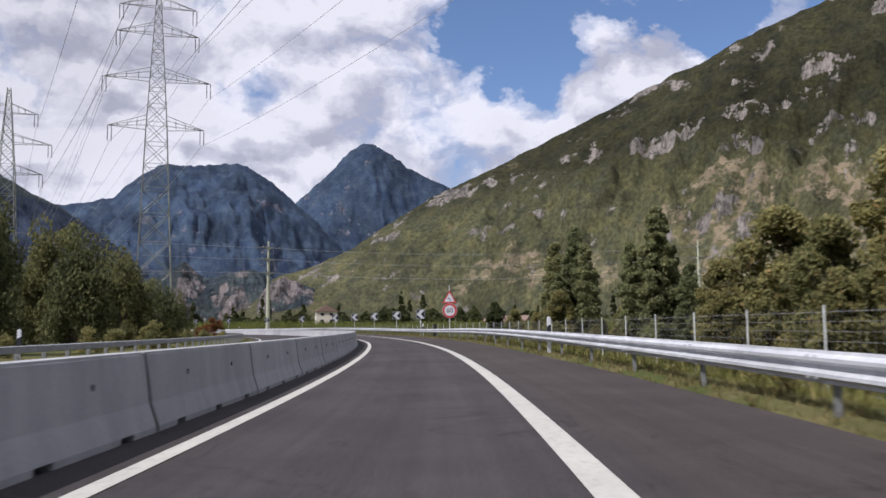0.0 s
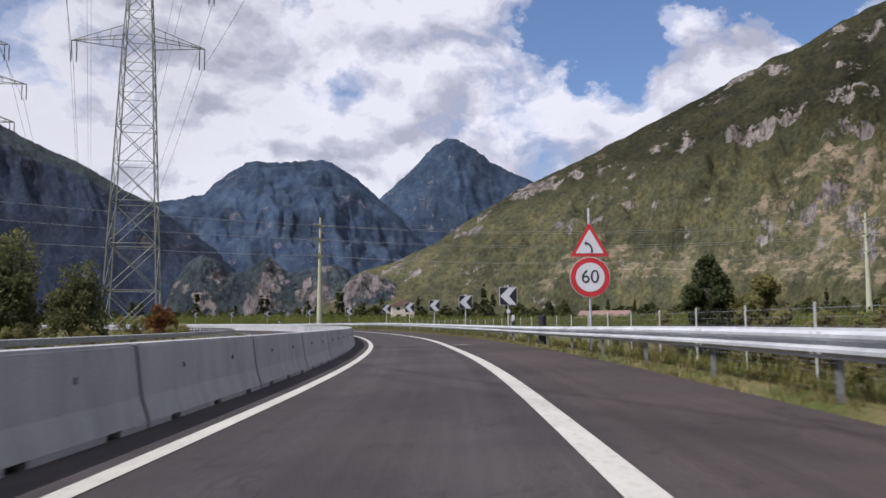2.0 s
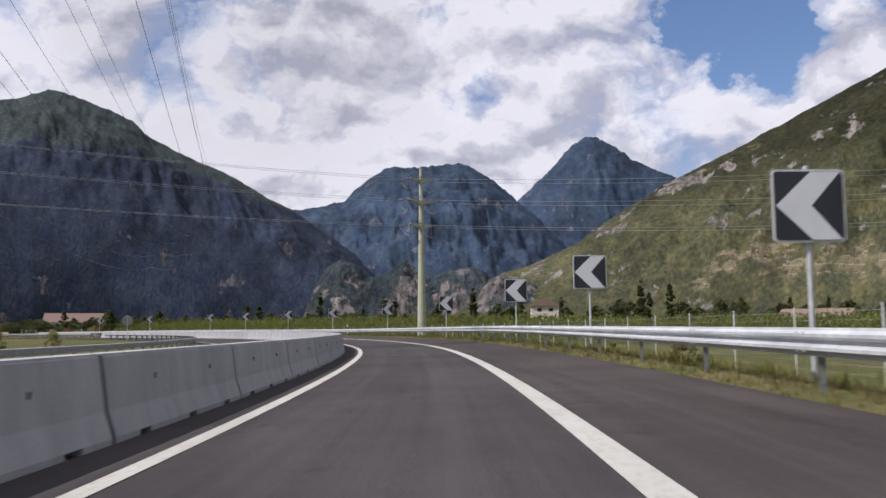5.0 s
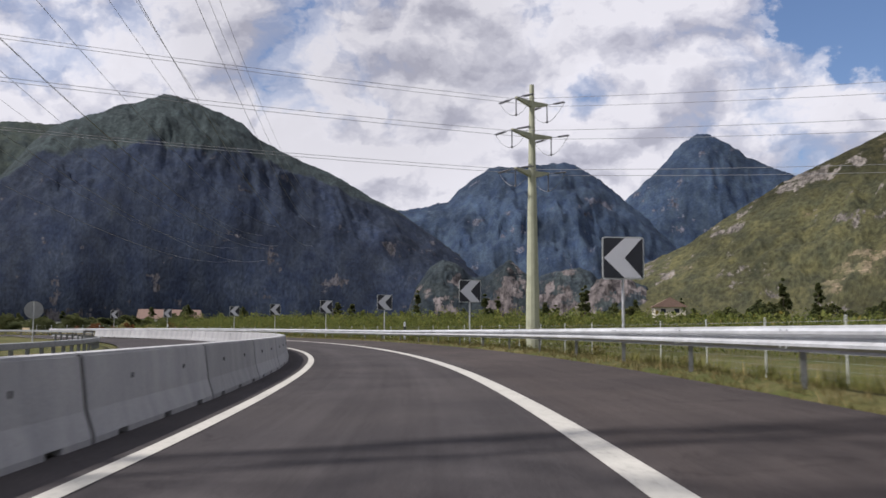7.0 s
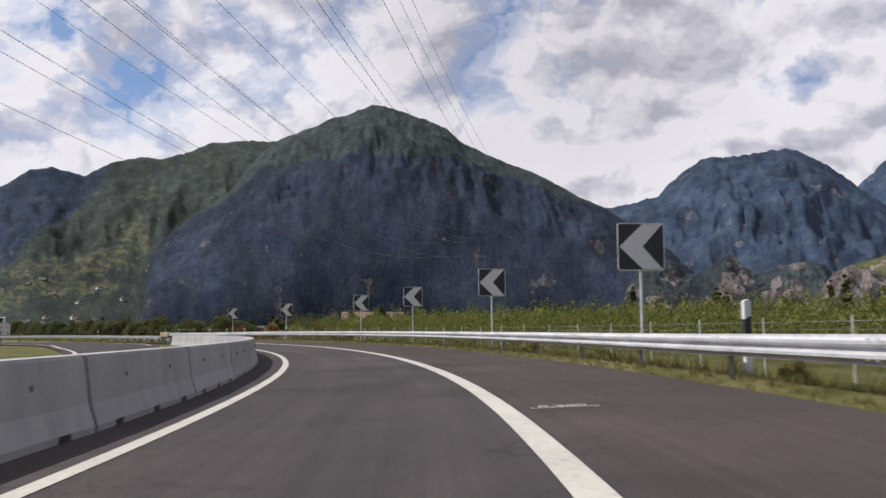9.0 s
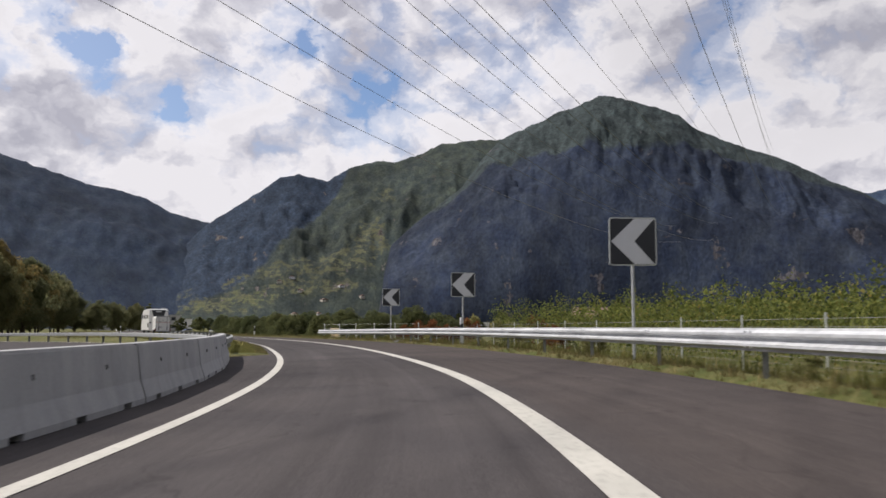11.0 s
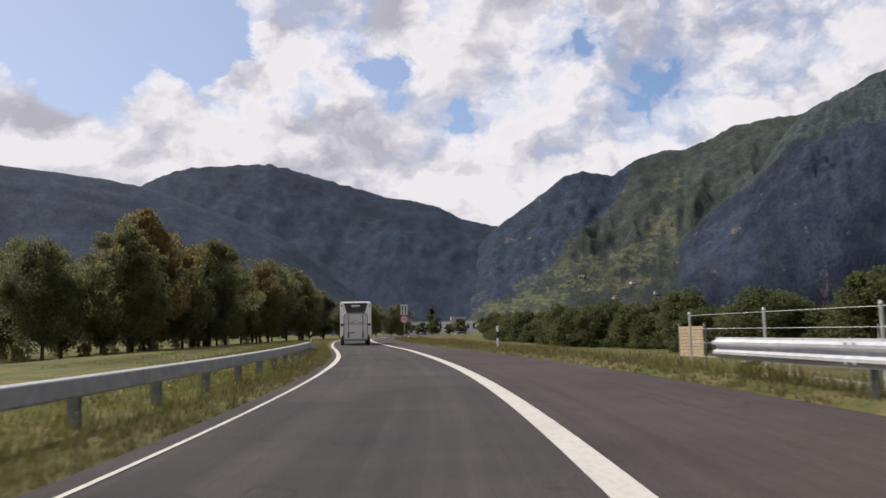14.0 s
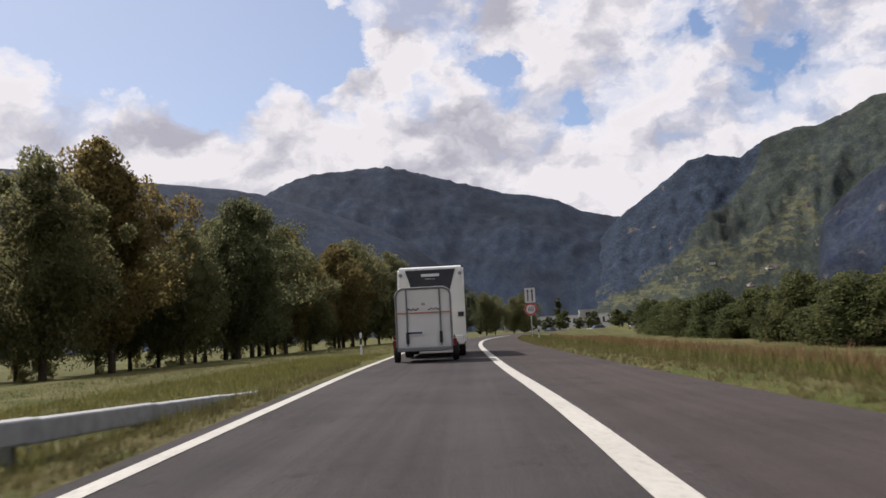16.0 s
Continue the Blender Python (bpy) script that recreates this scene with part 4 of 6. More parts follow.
def disc_sign(parent, z, r, digits=True):
    bm = bmesh.new()
    prism(bm, [(r * math.cos(a), r * math.sin(a) + z) for a in np.linspace(0, 2 * math.pi, 40, endpoint=False)], -0.012, 0.012)
    part("disc", bm, SIGNRED, parent, "round red-rimmed speed disc")
    bm = bmesh.new()
    prism(bm, [(r * 1.035 * math.cos(a), r * 1.035 * math.sin(a) + z) for a in np.linspace(0, 2 * math.pi, 40, endpoint=False)], -0.006, 0.015)
    part("rim", bm, SIGNEDGE, parent)
    bm = bmesh.new()
    prism(bm, [(r * 0.74 * math.cos(a), r * 0.74 * math.sin(a) + z) for a in np.linspace(0, 2 * math.pi, 40, endpoint=False)], -0.017, -0.008)
    part("face", bm, SIGNWHITE, parent)
    if digits:
        lettering("60", parent, Matrix.Translation((0, -0.02, z)) @ pose(0, 0, 0, 90, 0, 0), r * 0.95, SIGNBLACK)


def lettering(text, parent, m, size, mat, depth=0.002, name="lettering"):
    cu = bpy.data.curves.new(name, "FONT")
    cu.body, cu.size, cu.align_x, cu.align_y, cu.extrude = text, size, "CENTER", "CENTER", depth
    tmp = bpy.data.objects.new(name, cu)
    scene.collection.objects.link(tmp)
    me = bpy.data.meshes.new_from_object(tmp.evaluated_get(bpy.context.evaluated_depsgraph_get()))
    bpy.data.objects.remove(tmp)
    me.materials.clear()
    me.materials.append(mat)
    ob = new(name, me)
    if parent is not None:
        ob.parent = parent
    ob.matrix_basis = m
    return ob


def warning_sign(s, o):
    x, y = road_xy(s, o)
    g = verge(s, o)
    root = thing("road_sign", pose(x, y, g, 0, 0, math.degrees(heading(s)) - 1), "red triangular bend warning above a round 60 limit sign", "road sign", "limit signs")
    zc = 2.14 - g
    disc_sign(root, zc, 0.53)
    zt = zc + 0.56
    def tri(w):
        h = w * 0.866
        return [(-w / 2, zt), (w / 2, zt), (0, zt + h)]
    def shrink(k):
        c = zt + 1.06 * 0.866 / 3
        return [(x * k, c + (z - c) * k) for x, z in tri(1.06)]
    for k, mat, y0, nm in ((1.0, SIGNRED, 0.012, "triangle"), (0.72, SIGNWHITE, -0.005, "face")):
        bm = bmesh.new()
        prism(bm, shrink(k), -0.012 if k == 1.0 else -0.017, y0)
        part(nm, bm, mat, root)
    bm = bmesh.new()
    pts = [(0.10, 0.10), (0.10, 0.26), (0.02, 0.40), (-0.10, 0.45), (-0.10, 0.51), (-0.19, 0.42), (-0.10, 0.33), (-0.10, 0.39), (-0.02, 0.35), (0.04, 0.25), (0.04, 0.10)]
    prism(bm, [(a * 0.8, zt + b * 0.8 + 0.02) for a, b in pts], -0.021, -0.014)
    part("bend_arrow", bm, SIGNBLACK, root)
    bm = bmesh.new()
    rod(bm, (0, 0.045, -0.3), (0, 0.045, zt + 1.32), 0.032, sides=10)
    part("post", bm, STEEL, root)


warning_sign(62.3, 3.98)


def delineator(s, o, kind=0):
    x, y = road_xy(s, o)
    root = thing("delineator_post", pose(x, y, verge(s, o), 0, 0, math.degrees(heading(s)) + 4) @ Matrix.Scale(0.86, 4), "white plastic delineator post with a slanted black band", "delineator", "delineator posts")
    bm = bmesh.new()
    prism(bm, [(-0.06, -0.2), (0.06, -0.2), (0.06, 0.66), (-0.06, 0.60)], -0.05, 0.05)
    part("shaft", bm, SIGNWHITE, root)
    bm = bmesh.new()
    prism(bm, [(-0.058, 0.60), (0.058, 0.66), (0.058, 1.02), (-0.058, 0.96)], -0.048, 0.048)
    part("band", bm, SIGNBLACK, root, "black slanted band")
    bm = bmesh.new()
    prism(bm, [(-0.06, 0.96), (0.06, 1.02), (0.06, 1.26), (0.02, 1.30), (-0.06, 1.27)], -0.05, 0.05)
    part("cap", bm, SIGNWHITE, root)


for s, o in ((26.6, 3.75), (76.2, 3.9), (188.2, 4.85), (247.5, 4.85), (307.4, 4.95), (26.9, -12.6), (344, -5.2), (372, 5.2)):
    delineator(s, o)


def km_mark(text, s):
    root = thing("distance_marking", pose(*road_xy(s, line_right(s) + 0.62), surf(s, 1.6) + 0.004, 0, -math.degrees(math.atan(bank(s))), math.degrees(heading(s))), "white distance figures with an underline painted on asphalt", "road marking", "distance markings")
    lettering(text, root, Matrix.Translation((0.05, 0.16, 0.003)), 0.26, PAINT, 0.001)
    bm = bmesh.new()
    box(bm, 0.05, 0, 0.003, 0.78, 0.035, 0.004)
    part("underline", bm, PAINT, root)


km_mark("0.400", 74.7)
km_mark("0.300", 185.6)


# ---------- power lines ----------
def lattice_pylon(m, height, base, arms, name="lattice_pylon", insul=2.4):
    """arms: (height, half length). A tapered four-legged lattice mast."""
    root = thing(name, m, "grey-green steel lattice pylon with crossarms and hanging insulators", "pylon", "pylons")
    def half(z):
        return ease(z, 0, base / 2, arms[0][0], base * 0.27, height, 0.25)
    def corner(z, k):
        w = half(z)
        return Vector(((w, w), (-w, w), (-w, -w), (w, -w))[k] + (z,))
    levels = [0]
    while levels[-1] < height - 1.2:
        levels.append(min(height, levels[-1] + max(1.5, half(levels[-1]) * 1.9)))
    for k in range(4):
        bm = bmesh.new()
        rod(bm, corner(0, k), corner(arms[0][0], k), 0.10, 0.085, sides=4)
        rod(bm, corner(arms[0][0], k), corner(height, k), 0.07, 0.05, sides=4)
        part("leg", bm, PYLONMAT, root)
    bm = bmesh.new()
    for a, b in zip(levels, levels[1:]):
        for k in range(4):
            j = (k + 1) % 4
            rod(bm, corner(a, k), corner(b, j), 0.04, sides=4)
            rod(bm, corner(a, j), corner(b, k), 0.04, sides=4)
            if a:
                rod(bm, corner(a, k), corner(a, j), 0.035, sides=4)
    part("bracing", bm, PYLONMAT, root)
    for z, L in arms:
        bm = bmesh.new()
        w = half(z)
        for sd in (-1, 1):
            tip = Vector((sd * L, 0, z))
            for y in (-w, w):
                rod(bm, (sd * w, y, z), tip, 0.05, sides=4)
                rod(bm, (sd * w * 0.9, y, z + 1.6), tip, 0.045, sides=4)
                for f in (0.25, 0.5, 0.75):
                    lo = Vector((sd * w, y, z)).lerp(tip, f)
                    hi = Vector((sd * w * 0.9, y, z + 1.6)).lerp(tip, f)
                    rod(bm, lo, hi, 0.03, sides=4)
        part("crossarm", bm, PYLONMAT, root)
        for sd in (-1, 1):
            for dx in (0.0, 0.55):
                bm = bmesh.new()
                x = sd * (L - dx)
                rod(bm, (x, 0, z), (x, 0, z - insul), 0.05, sides=6)
                for q in range(8):
                    rod(bm, (x, 0, z - 0.35 - q * insul / 10), (x, 0, z - 0.42 - q * insul / 10), 0.11, 0.06, 6)
                part("insulator", bm, GLASSY, root)
    return root


PYL = pose(-43.0, 126.5, FIELD, 0, 0, 19)
PYL_ARMS = [(32.2, 6.9), (39.6, 7.8), (46.8, 6.0), (51.0, 5.6)]
lattice_pylon(PYL, 54.5, 5.6, PYL_ARMS)
PYL2 = pose(-73.5, 142.0, FIELD, 0, 0, 19)
PYL2_ARMS = [(28.4, 5.6), (33.6, 6.9), (38.8, 4.6)]
lattice_pylon(PYL2, 43.2, 4.6, PYL2_ARMS, insul=2.2)


def wire(a, b, sag, r=0.02, name="power_line", n=18):
    a, b = Vector(a), Vector(b)
    bm = bmesh.new()
    prev = None
    for i in range(n + 1):
        t = i / n
        p = a.lerp(b, t) - Vector((0, 0, sag * 4 * t * (1 - t)))
        ring = [bm.verts.new(p + Vector((r * math.cos(k * 2.0944), 0, r * math.sin(k * 2.0944)))) for k in range(3)]
        if prev:
            for k in range(3):
                bm.faces.new((prev[k], prev[(k + 1) % 3], ring[(k + 1) % 3], ring[k]))
        prev = ring
    return tagged(part(name, bm, WIRE), "thin dark overhead power cable", "power line", "power lines")


def steel_pole(m):
    root = thing("power_pole", m, "tapered pale green steel power pole with short crossarms", "power pole", "power poles")
    bm = bmesh.new()
    rod(bm, (0, 0, -0.5), (0, 0, 5), 0.62, 0.55, 12)
    part("lower_shaft", bm, POLEMAT, root, smooth=False)
    bm = bmesh.new()
    rod(bm, (0, 0, 5), (0, 0, 21.8), 0.53, 0.20, 12)
    part("upper_shaft", bm, POLEMAT, root)
    for z in (2.2, 5.0, 12.6):
        bm = bmesh.new()
        rod(bm, (0, 0, z - 0.08), (0, 0, z + 0.08), 0.64 - z * 0.019, sides=12)
        part("collar", bm, POLEMAT, root)
    for z, L in ((14.5, 2.0), (17.6, 2.4), (20.3, 1.9)):
        for sd in (-1, 1):
            bm = bmesh.new()
            prism(bm, [(0.1 * sd, z - 0.42), (0.1 * sd, z + 0.12), (sd * L, z + 0.2), (sd * L, z + 0.06)], -0.13, 0.13)
            for q in range(5):
                x = sd * (0.4 + (L - 0.6) * q / 4)
                rod(bm, (x, -0.12, z - 0.42 + 0.42 * abs(x) / L), (x + sd * 0.16, 0.12, z - 0.36 + 0.42 * abs(x) / L), 0.03, sides=4)
            part("crossarm", bm, POLEMAT, root)
            for dy in (-1, 1):
                bm = bmesh.new()
                rod(bm, (sd * L, dy * 0.15, z + 0.1), (sd * L, dy * 0.8, z + 0.06), 0.03, sides=6)
                for dx in (-0.1, 0.1):
                    rod(bm, (sd * L + dx, dy * 0.8, z + 0.06), (sd * L + dx, dy * 2.0, z), 0.055, sides=6)
                part("insulator", bm, GLASSY, root)
            bm = bmesh.new()
            rod(bm, (sd * L, 0, z + 0.1), (sd * L, 0, z - 1.25), 0.05, sides=6)
            rod(bm, (sd * L, 0, z - 1.25), (sd * L, 0, z - 1.4), 0.10, sides=6)
            part("insulator", bm, GLASSY, root)
            bm = bmesh.new()
            pts = [(sd * L, 2.0 * u, z - 1.35 * (1 - u * u)) for u in np.linspace(-1, 1, 13)]
            prev = None
            for x, y, zz in pts:
                ring = [bm.verts.new((x + dx, y, zz + dz)) for dx, dz in ((0.022, 0), (0, 0.022), (-0.022, 0), (0, -0.022))]
                if prev:
                    for k in range(4):
                        bm.faces.new((prev[k], prev[(k + 1) % 4], ring[(k + 1) % 4], ring[k]))
                prev = ring
            part("jumper_cable", bm, WIRE, root)
    bm = bmesh.new()
    for q in range(34):
        x = 0.54 - 0.0095 * q
        rod(bm, (x, 0, 4.2 + q * 0.5), (x + 0.16, 0, 4.2 + q * 0.5), 0.014, sides=4)
    part("climbing_rail", bm, DULLSTEEL, root)
    return root


POLE_A = pose(-41.9, 204.5, FIELD, 0, 0, 62) @ Matrix.Diagonal((1, 1, 1.045, 1))
POLE_B = pose(61.0, 202.0, FIELD, 0, 0, 85)
POLE_C = pose(-140, 90, FIELD, 0, 0, 42)
steel_pole(POLE_A)
steel_pole(POLE_B)
for z, L in ((14.5, 2.0), (17.6, 2.4), (20.3, 1.9)):
    for sd in (-1, 1):
        pa = POLE_A @ Vector((sd * L, 0, z))
        wire(pa, POLE_B @ Vector((sd * L, 0, z)), 1.8)
        wire(pa, POLE_C @ Vector((-sd * L, 0, z + 4)), 2.2)
# high-voltage cables: on past the pylons in both directions
ahead = Vector((-math.sin(radians(28)), math.cos(radians(28)), 0))
for m, arms, ins in ((PYL, PYL_ARMS, 2.4), (PYL2, PYL2_ARMS, 2.2)):
    for z, L in arms:
        for sd in (-1, 1):
            p = m @ Vector((sd * (L - 0.25), 0, z - ins))
            wire(p, p + ahead * 330 + Vector((0, 0, 4)), 8, 0.03, n=26)
            wire(p, p - ahead * 300 + Vector((0, 0, 4)), 8, 0.03, n=26)


# ---------- foliage ----------
def leaf_mesh(name, pts, size, mat, rng, tilt=1.0):
    """Loose leaf quads at the given points, each turned at random."""
    n = len(pts)
    a = rng.uniform(0, 2 * np.pi, n)
    b = rng.uniform(-1, 1, n) * tilt
    u = np.stack([np.cos(a), np.sin(a), np.zeros(n)], 1)
    w = np.stack([-np.sin(a) * np.sin(b), np.cos(a) * np.sin(b), np.cos(b)], 1)
    sz = size * rng.uniform(0.6, 1.35, n)[:, None]
    v = np.empty((n, 4, 3))
    v[:, 0] = pts - u * sz * 0.5
    v[:, 1] = pts - w * sz * 0.55 + u * sz * 0.1
    v[:, 2] = pts + u * sz * 0.5
    v[:, 3] = pts + w * sz * 0.75
    me = bpy.data.meshes.new(name)
    me.from_pydata(v.reshape(-1, 3).tolist(), [], np.arange(4 * n).reshape(-1, 4).tolist())
    me.materials.append(mat)
    return me


def clump_points(rng, centres, radii, per):
    out = []
    for c, r in zip(centres, radii):
        d = rng.normal(size=(per, 3))
        d /= np.linalg.norm(d, axis=1)[:, None]
        out.append(c + d * (r * rng.uniform(0.35, 1.0, per) ** 0.6)[:, None])
    return np.concatenate(out)


def tree(name, label, height, width, bottom, mat, seed, clumps=46, per=95, leaf=0.32, slim=False, group="trees", category="tree"):
    rng = np.random.default_rng(seed)
    root = thing(name, Matrix.Identity(4), label, category, group)
    bm = bmesh.new()
    lean = rng.uniform(-0.02, 0.02, 2) * height
    pts = [Vector((lean[0] * k * k, lean[1] * k * k, height * 0.82 * k - (0.3 if k == 0 else 0))) for k in (0, 0.25, 0.5, 0.75, 1.0)]
    r0 = height * 0.020
    for i in range(4):
        rod(bm, pts[i], pts[i + 1], r0 * (1 - i * 0.22), r0 * (0.78 - i * 0.22), 8)
    centres, radii = [], []
    # boughs bulge out on some sides and stay back on others
    lobe = rng.uniform(0, 2 * np.pi, 3)
    for k in range(clumps):
        f = rng.uniform(0, 1)
        z = bottom + (height - bottom) * (f ** (0.9 if slim else 0.8))
        prof = math.sin(math.pi * min(1, 0.12 + 0.86 * f)) ** 0.62 if not slim else 0.95 * math.sin(math.pi * (0.16 + 0.80 * f)) ** 0.8
        ang = rng.uniform(0, 2 * np.pi)
        rad = width / 2 * prof * rng.uniform(0.30, 1.0) * (0.8 if slim else 1)
        if not slim:
            rad *= 1 + 0.30 * math.sin(2 * ang + lobe[0] + 3 * f) + 0.22 * math.sin(3 * ang + lobe[1] - 5 * f)
            z *= 1 + 0.10 * math.sin(ang + lobe[2])
        centres.append(np.array([rad * math.cos(ang) + lean[0] * f, rad * math.sin(ang) + lean[1] * f, z]))
        radii.append(width * (0.115 if slim else 0.125) * rng.uniform(0.55, 1.45) * (1.15 - 0.35 * f))
        if k % 3 == 0:
            zb = max(bottom * 0.8, z - rad * (1.6 if slim else 0.8) - 0.3)
            fz = min(1, zb / (height * 0.82))
            base = Vector((lean[0] * fz * fz, lean[1] * fz * fz, zb))
            rod(bm, base, centres[-1], r0 * 0.38 * (1.1 - fz), r0 * 0.1, 5)
    part("trunk", bm, BARK, root)
    c = new("crown", leaf_mesh("crown", clump_points(rng, centres, radii, per), leaf, mat, rng, 1.3))
    c.parent = root
    return root


def bush(name, label, height, width, mat, seed, clumps=26, per=85, leaf=0.17, group="bushes"):
    rng = np.random.default_rng(seed)
    root = thing(name, Matrix.Identity(4), label, "bush", group)
    bm = bmesh.new()
    centres, radii = [], []
    for k in range(clumps):
        ang, f = rng.uniform(0, 2 * np.pi), rng.uniform(0.05, 1) ** 0.8
        rad = width / 2 * rng.uniform(0.1, 1) ** 0.6 * math.sqrt(max(0.05, 1 - 0.85 * f * f))
        c = np.array([rad * math.cos(ang), rad * math.sin(ang), height * f * rng.uniform(0.85, 1.1)])
        centres.append(c)
        radii.append(width * 0.15 * rng.uniform(0.7, 1.3))
        if k % 2 == 0:
            rod(bm, (c[0] * 0.15, c[1] * 0.15, -0.2), c, 0.02 * height / 3 + 0.008, 0.006, 4)
    part("woody_base", bm, BARK, root)
    cr = new("leaves", leaf_mesh("leaves", clump_points(rng, centres, radii, per), leaf, mat, rng, 1.4))
    cr.parent = root
    return root


def scaled(x, y, z, turn, k, kz=None):
    return pose(x, y, z, 0, 0, turn) @ Matrix.Diagonal((k, k, kz or k, 1))


class Planter:
    """Sets out copies; the first place takes the original itself."""

    def __init__(self, makers):
        self.orig = [f() for f in makers]
        self.used = [False] * len(makers)

    def put(self, i, m, label="", group=""):
        i %= len(self.orig)
        if not self.used[i]:
            self.used[i] = True
            self.orig[i].matrix_world = m
            ob = self.orig[i]
        else:
            ob = copy_thing(self.orig[i], m)
        return tagged(ob, label, "", group)


rnd = random.Random(7)
BROAD = Planter([lambda k=k: tree("tree", "dark green broadleaf tree on the roadside meadow", 13.0, 9.6 + k * 0.8, 2.2, LEAF_TREE, 20 + k, 130, 280, 0.185, group="grove trees") for k in range(4)])
RUSSET = Planter([lambda: tree("tree", "broadleaf tree turning yellow-brown on the roadside meadow", 13.0, 9.0, 2.4, LEAF_RUSSET, 27, 120, 260, 0.185, group="grove trees")])
POPLAR = Planter([lambda k=k: tree("poplar", "slender green poplar among roadside bushes", 7.6, 1.9 + 0.3 * k, 0.4, LEAF_POPLAR, 40 + k, 230, 95, 0.11, True, "poplars", "poplar tree") for k in range(2)])
SAPLING = Planter([lambda k=k: tree("young_tree", "slender olive green young tree behind the wire fence", 5.4, 2.6 + 0.4 * k, 0.3, LEAF_BUSH, 50 + k, 120, 90, 0.12, True, "young trees") for k in range(3)])
PINE = Planter([lambda: tree("pine", "dark green young pine behind the guard rail", 5.2, 3.0, 0.4, LEAF_DARK, 57, 120, 100, 0.13, True, "pines", "pine tree")])
FARTREE = Planter([lambda k=k: tree("tree", "dark tree in the far line across the plain", 12.0, 8.0 + k, 1.2, LEAF_DARK, 90 + k, 44, 40, 0.75, group="far trees") for k in range(3)])
FARPOP = Planter([lambda k=k: tree("poplar", "tall dark poplar in a far line of trees", 12.0, 2.0 + 0.4 * k, 0.8, LEAF_DARK, 95 + k, 46, 36, 0.5, True, "far trees", "poplar tree") for k in range(2)])
BUSH = Planter([lambda k=k: bush("bush", "olive green roadside bush with small leaves", 3.6, 3.8, LEAF_BUSH, 60 + k) for k in range(3)])
REDBUSH = Planter([lambda: bush("bush", "reddish brown autumn bush beside the road", 3.4, 3.4, LEAF_RED, 66, 30, 90, 0.16, "autumn bushes")])
THICKET = Planter([lambda k=k: bush("tall_bush", "tall dense green willow bush behind the road", 8.6, 7.6, LEAF_WILLOW, 70 + k, 70, 130, 0.27, "tall bushes") for k in range(2)])


def at(s, o):
    x, y = road_xy(s, o)
    return x, y, verge(s, o) if -40 < o < 24 else FIELD


# grove beside the left verge, three loose rows
for row, (o0, first, last) in enumerate(((-19.5, 345, 446), (-25.5, 338, 440), (-33, 336, 436))):
    q = first
    while q < last:
        h = rnd.uniform(0.84, 1.04) * ease(q, 336, 0.82, 352, 0.92, 376, 1.02, 415, 1.04, 440, 0.8)
        x, y, z = at(q, o0 + rnd.uniform(-2.2, 2.2) + ease(q, 380, 0, 445, 4))
        if rnd.random() < 0.22:
            RUSSET.put(0, scaled(x, y, z, rnd.uniform(0, 360), h * rnd.uniform(0.9, 1.1), h))
        else:
            BROAD.put(rnd.randrange(4), scaled(x, y, z, rnd.uniform(0, 360), h * rnd.uniform(0.9, 1.12), h))
        q += rnd.uniform(5.5, 8.5) + row
for k in range(34):
    x, y, z = at(rnd.uniform(335, 430), rnd.uniform(-38, -22))
    BUSH.put(k, scaled(x, y, z - 0.1, rnd.uniform(0, 360), rnd.uniform(0.35, 0.75)), "low green undergrowth bush below the trees", "undergrowth")
# smaller autumn trees along the far junction
for k, (s, o, h) in enumerate(((436, -12, 0.55), (443, -12.5, 0.6), (450, -11, 0.58), (457, -12, 0.62), (464, -11, 0.56), (472, -12, 0.6))):
    x, y, z = at(s, o)
    BROAD.put(k + 1, scaled(x, y, z, rnd.uniform(0, 360), h), "small round tree with yellowing leaves by the junction", "junction trees")
# poplars and scrub on the right at the start
for k, (x, y, h) in enumerate(((7.5, 50.3, 0.98), (6.6, 51.6, 0.86), (8.5, 49.0, 0.84), (6.9, 49.6, 0.7), (8.3, 33.2, 0.84), (8.9, 34.0, 0.72), (7.8, 34.4, 0.66), (9.3, 32.6, 0.6), (12.0, 19.5, 0.75), (12.9, 20.3, 0.7), (13.5, 62, 0.8))):
    POPLAR.put(k, scaled(x, y, FIELD + 0.15, rnd.uniform(0, 360), h * 1.1, h) @ pose(0, 0, 0, 3, -3, 0))
for k in range(46):
    s, o = rnd.uniform(4, 74), rnd.uniform(8.2, 17)
    x, y, z = at(s, o)
    h = rnd.uniform(0.55, 0.95) * (1.15 if s < 24 else 0.8 if s < 55 else 0.62)
    BUSH.put(k, scaled(x, y, z - 0.1, rnd.uniform(0, 360), h))
for k in range(64):
    s, o = 6 + k * 1.2 + rnd.uniform(-0.6, 0.6), rnd.uniform(8.0, 13.5)
    x, y, z = at(s, o)
    h = rnd.uniform(0.5, 0.95) * ease(s, 10, 1.2, 24, 0.92, 50, 0.72, 68, 0.62, 84, 0.4)
    SAPLING.put(k, scaled(x, y, z - 0.1, rnd.uniform(0, 360), h * 1.05, h))
x, y, z = at(63.5, 7.6)
PINE.put(0, scaled(x, y, z, 0, 0.62))
for k, (s, o, h) in enumerate(((14, 15, 0.8), (27, 17, 0.75))):
    x, y, z = at(s, o)
    THICKET.put(k, scaled(x, y, z - 0.1, rnd.uniform(0, 360), h * 0.72))
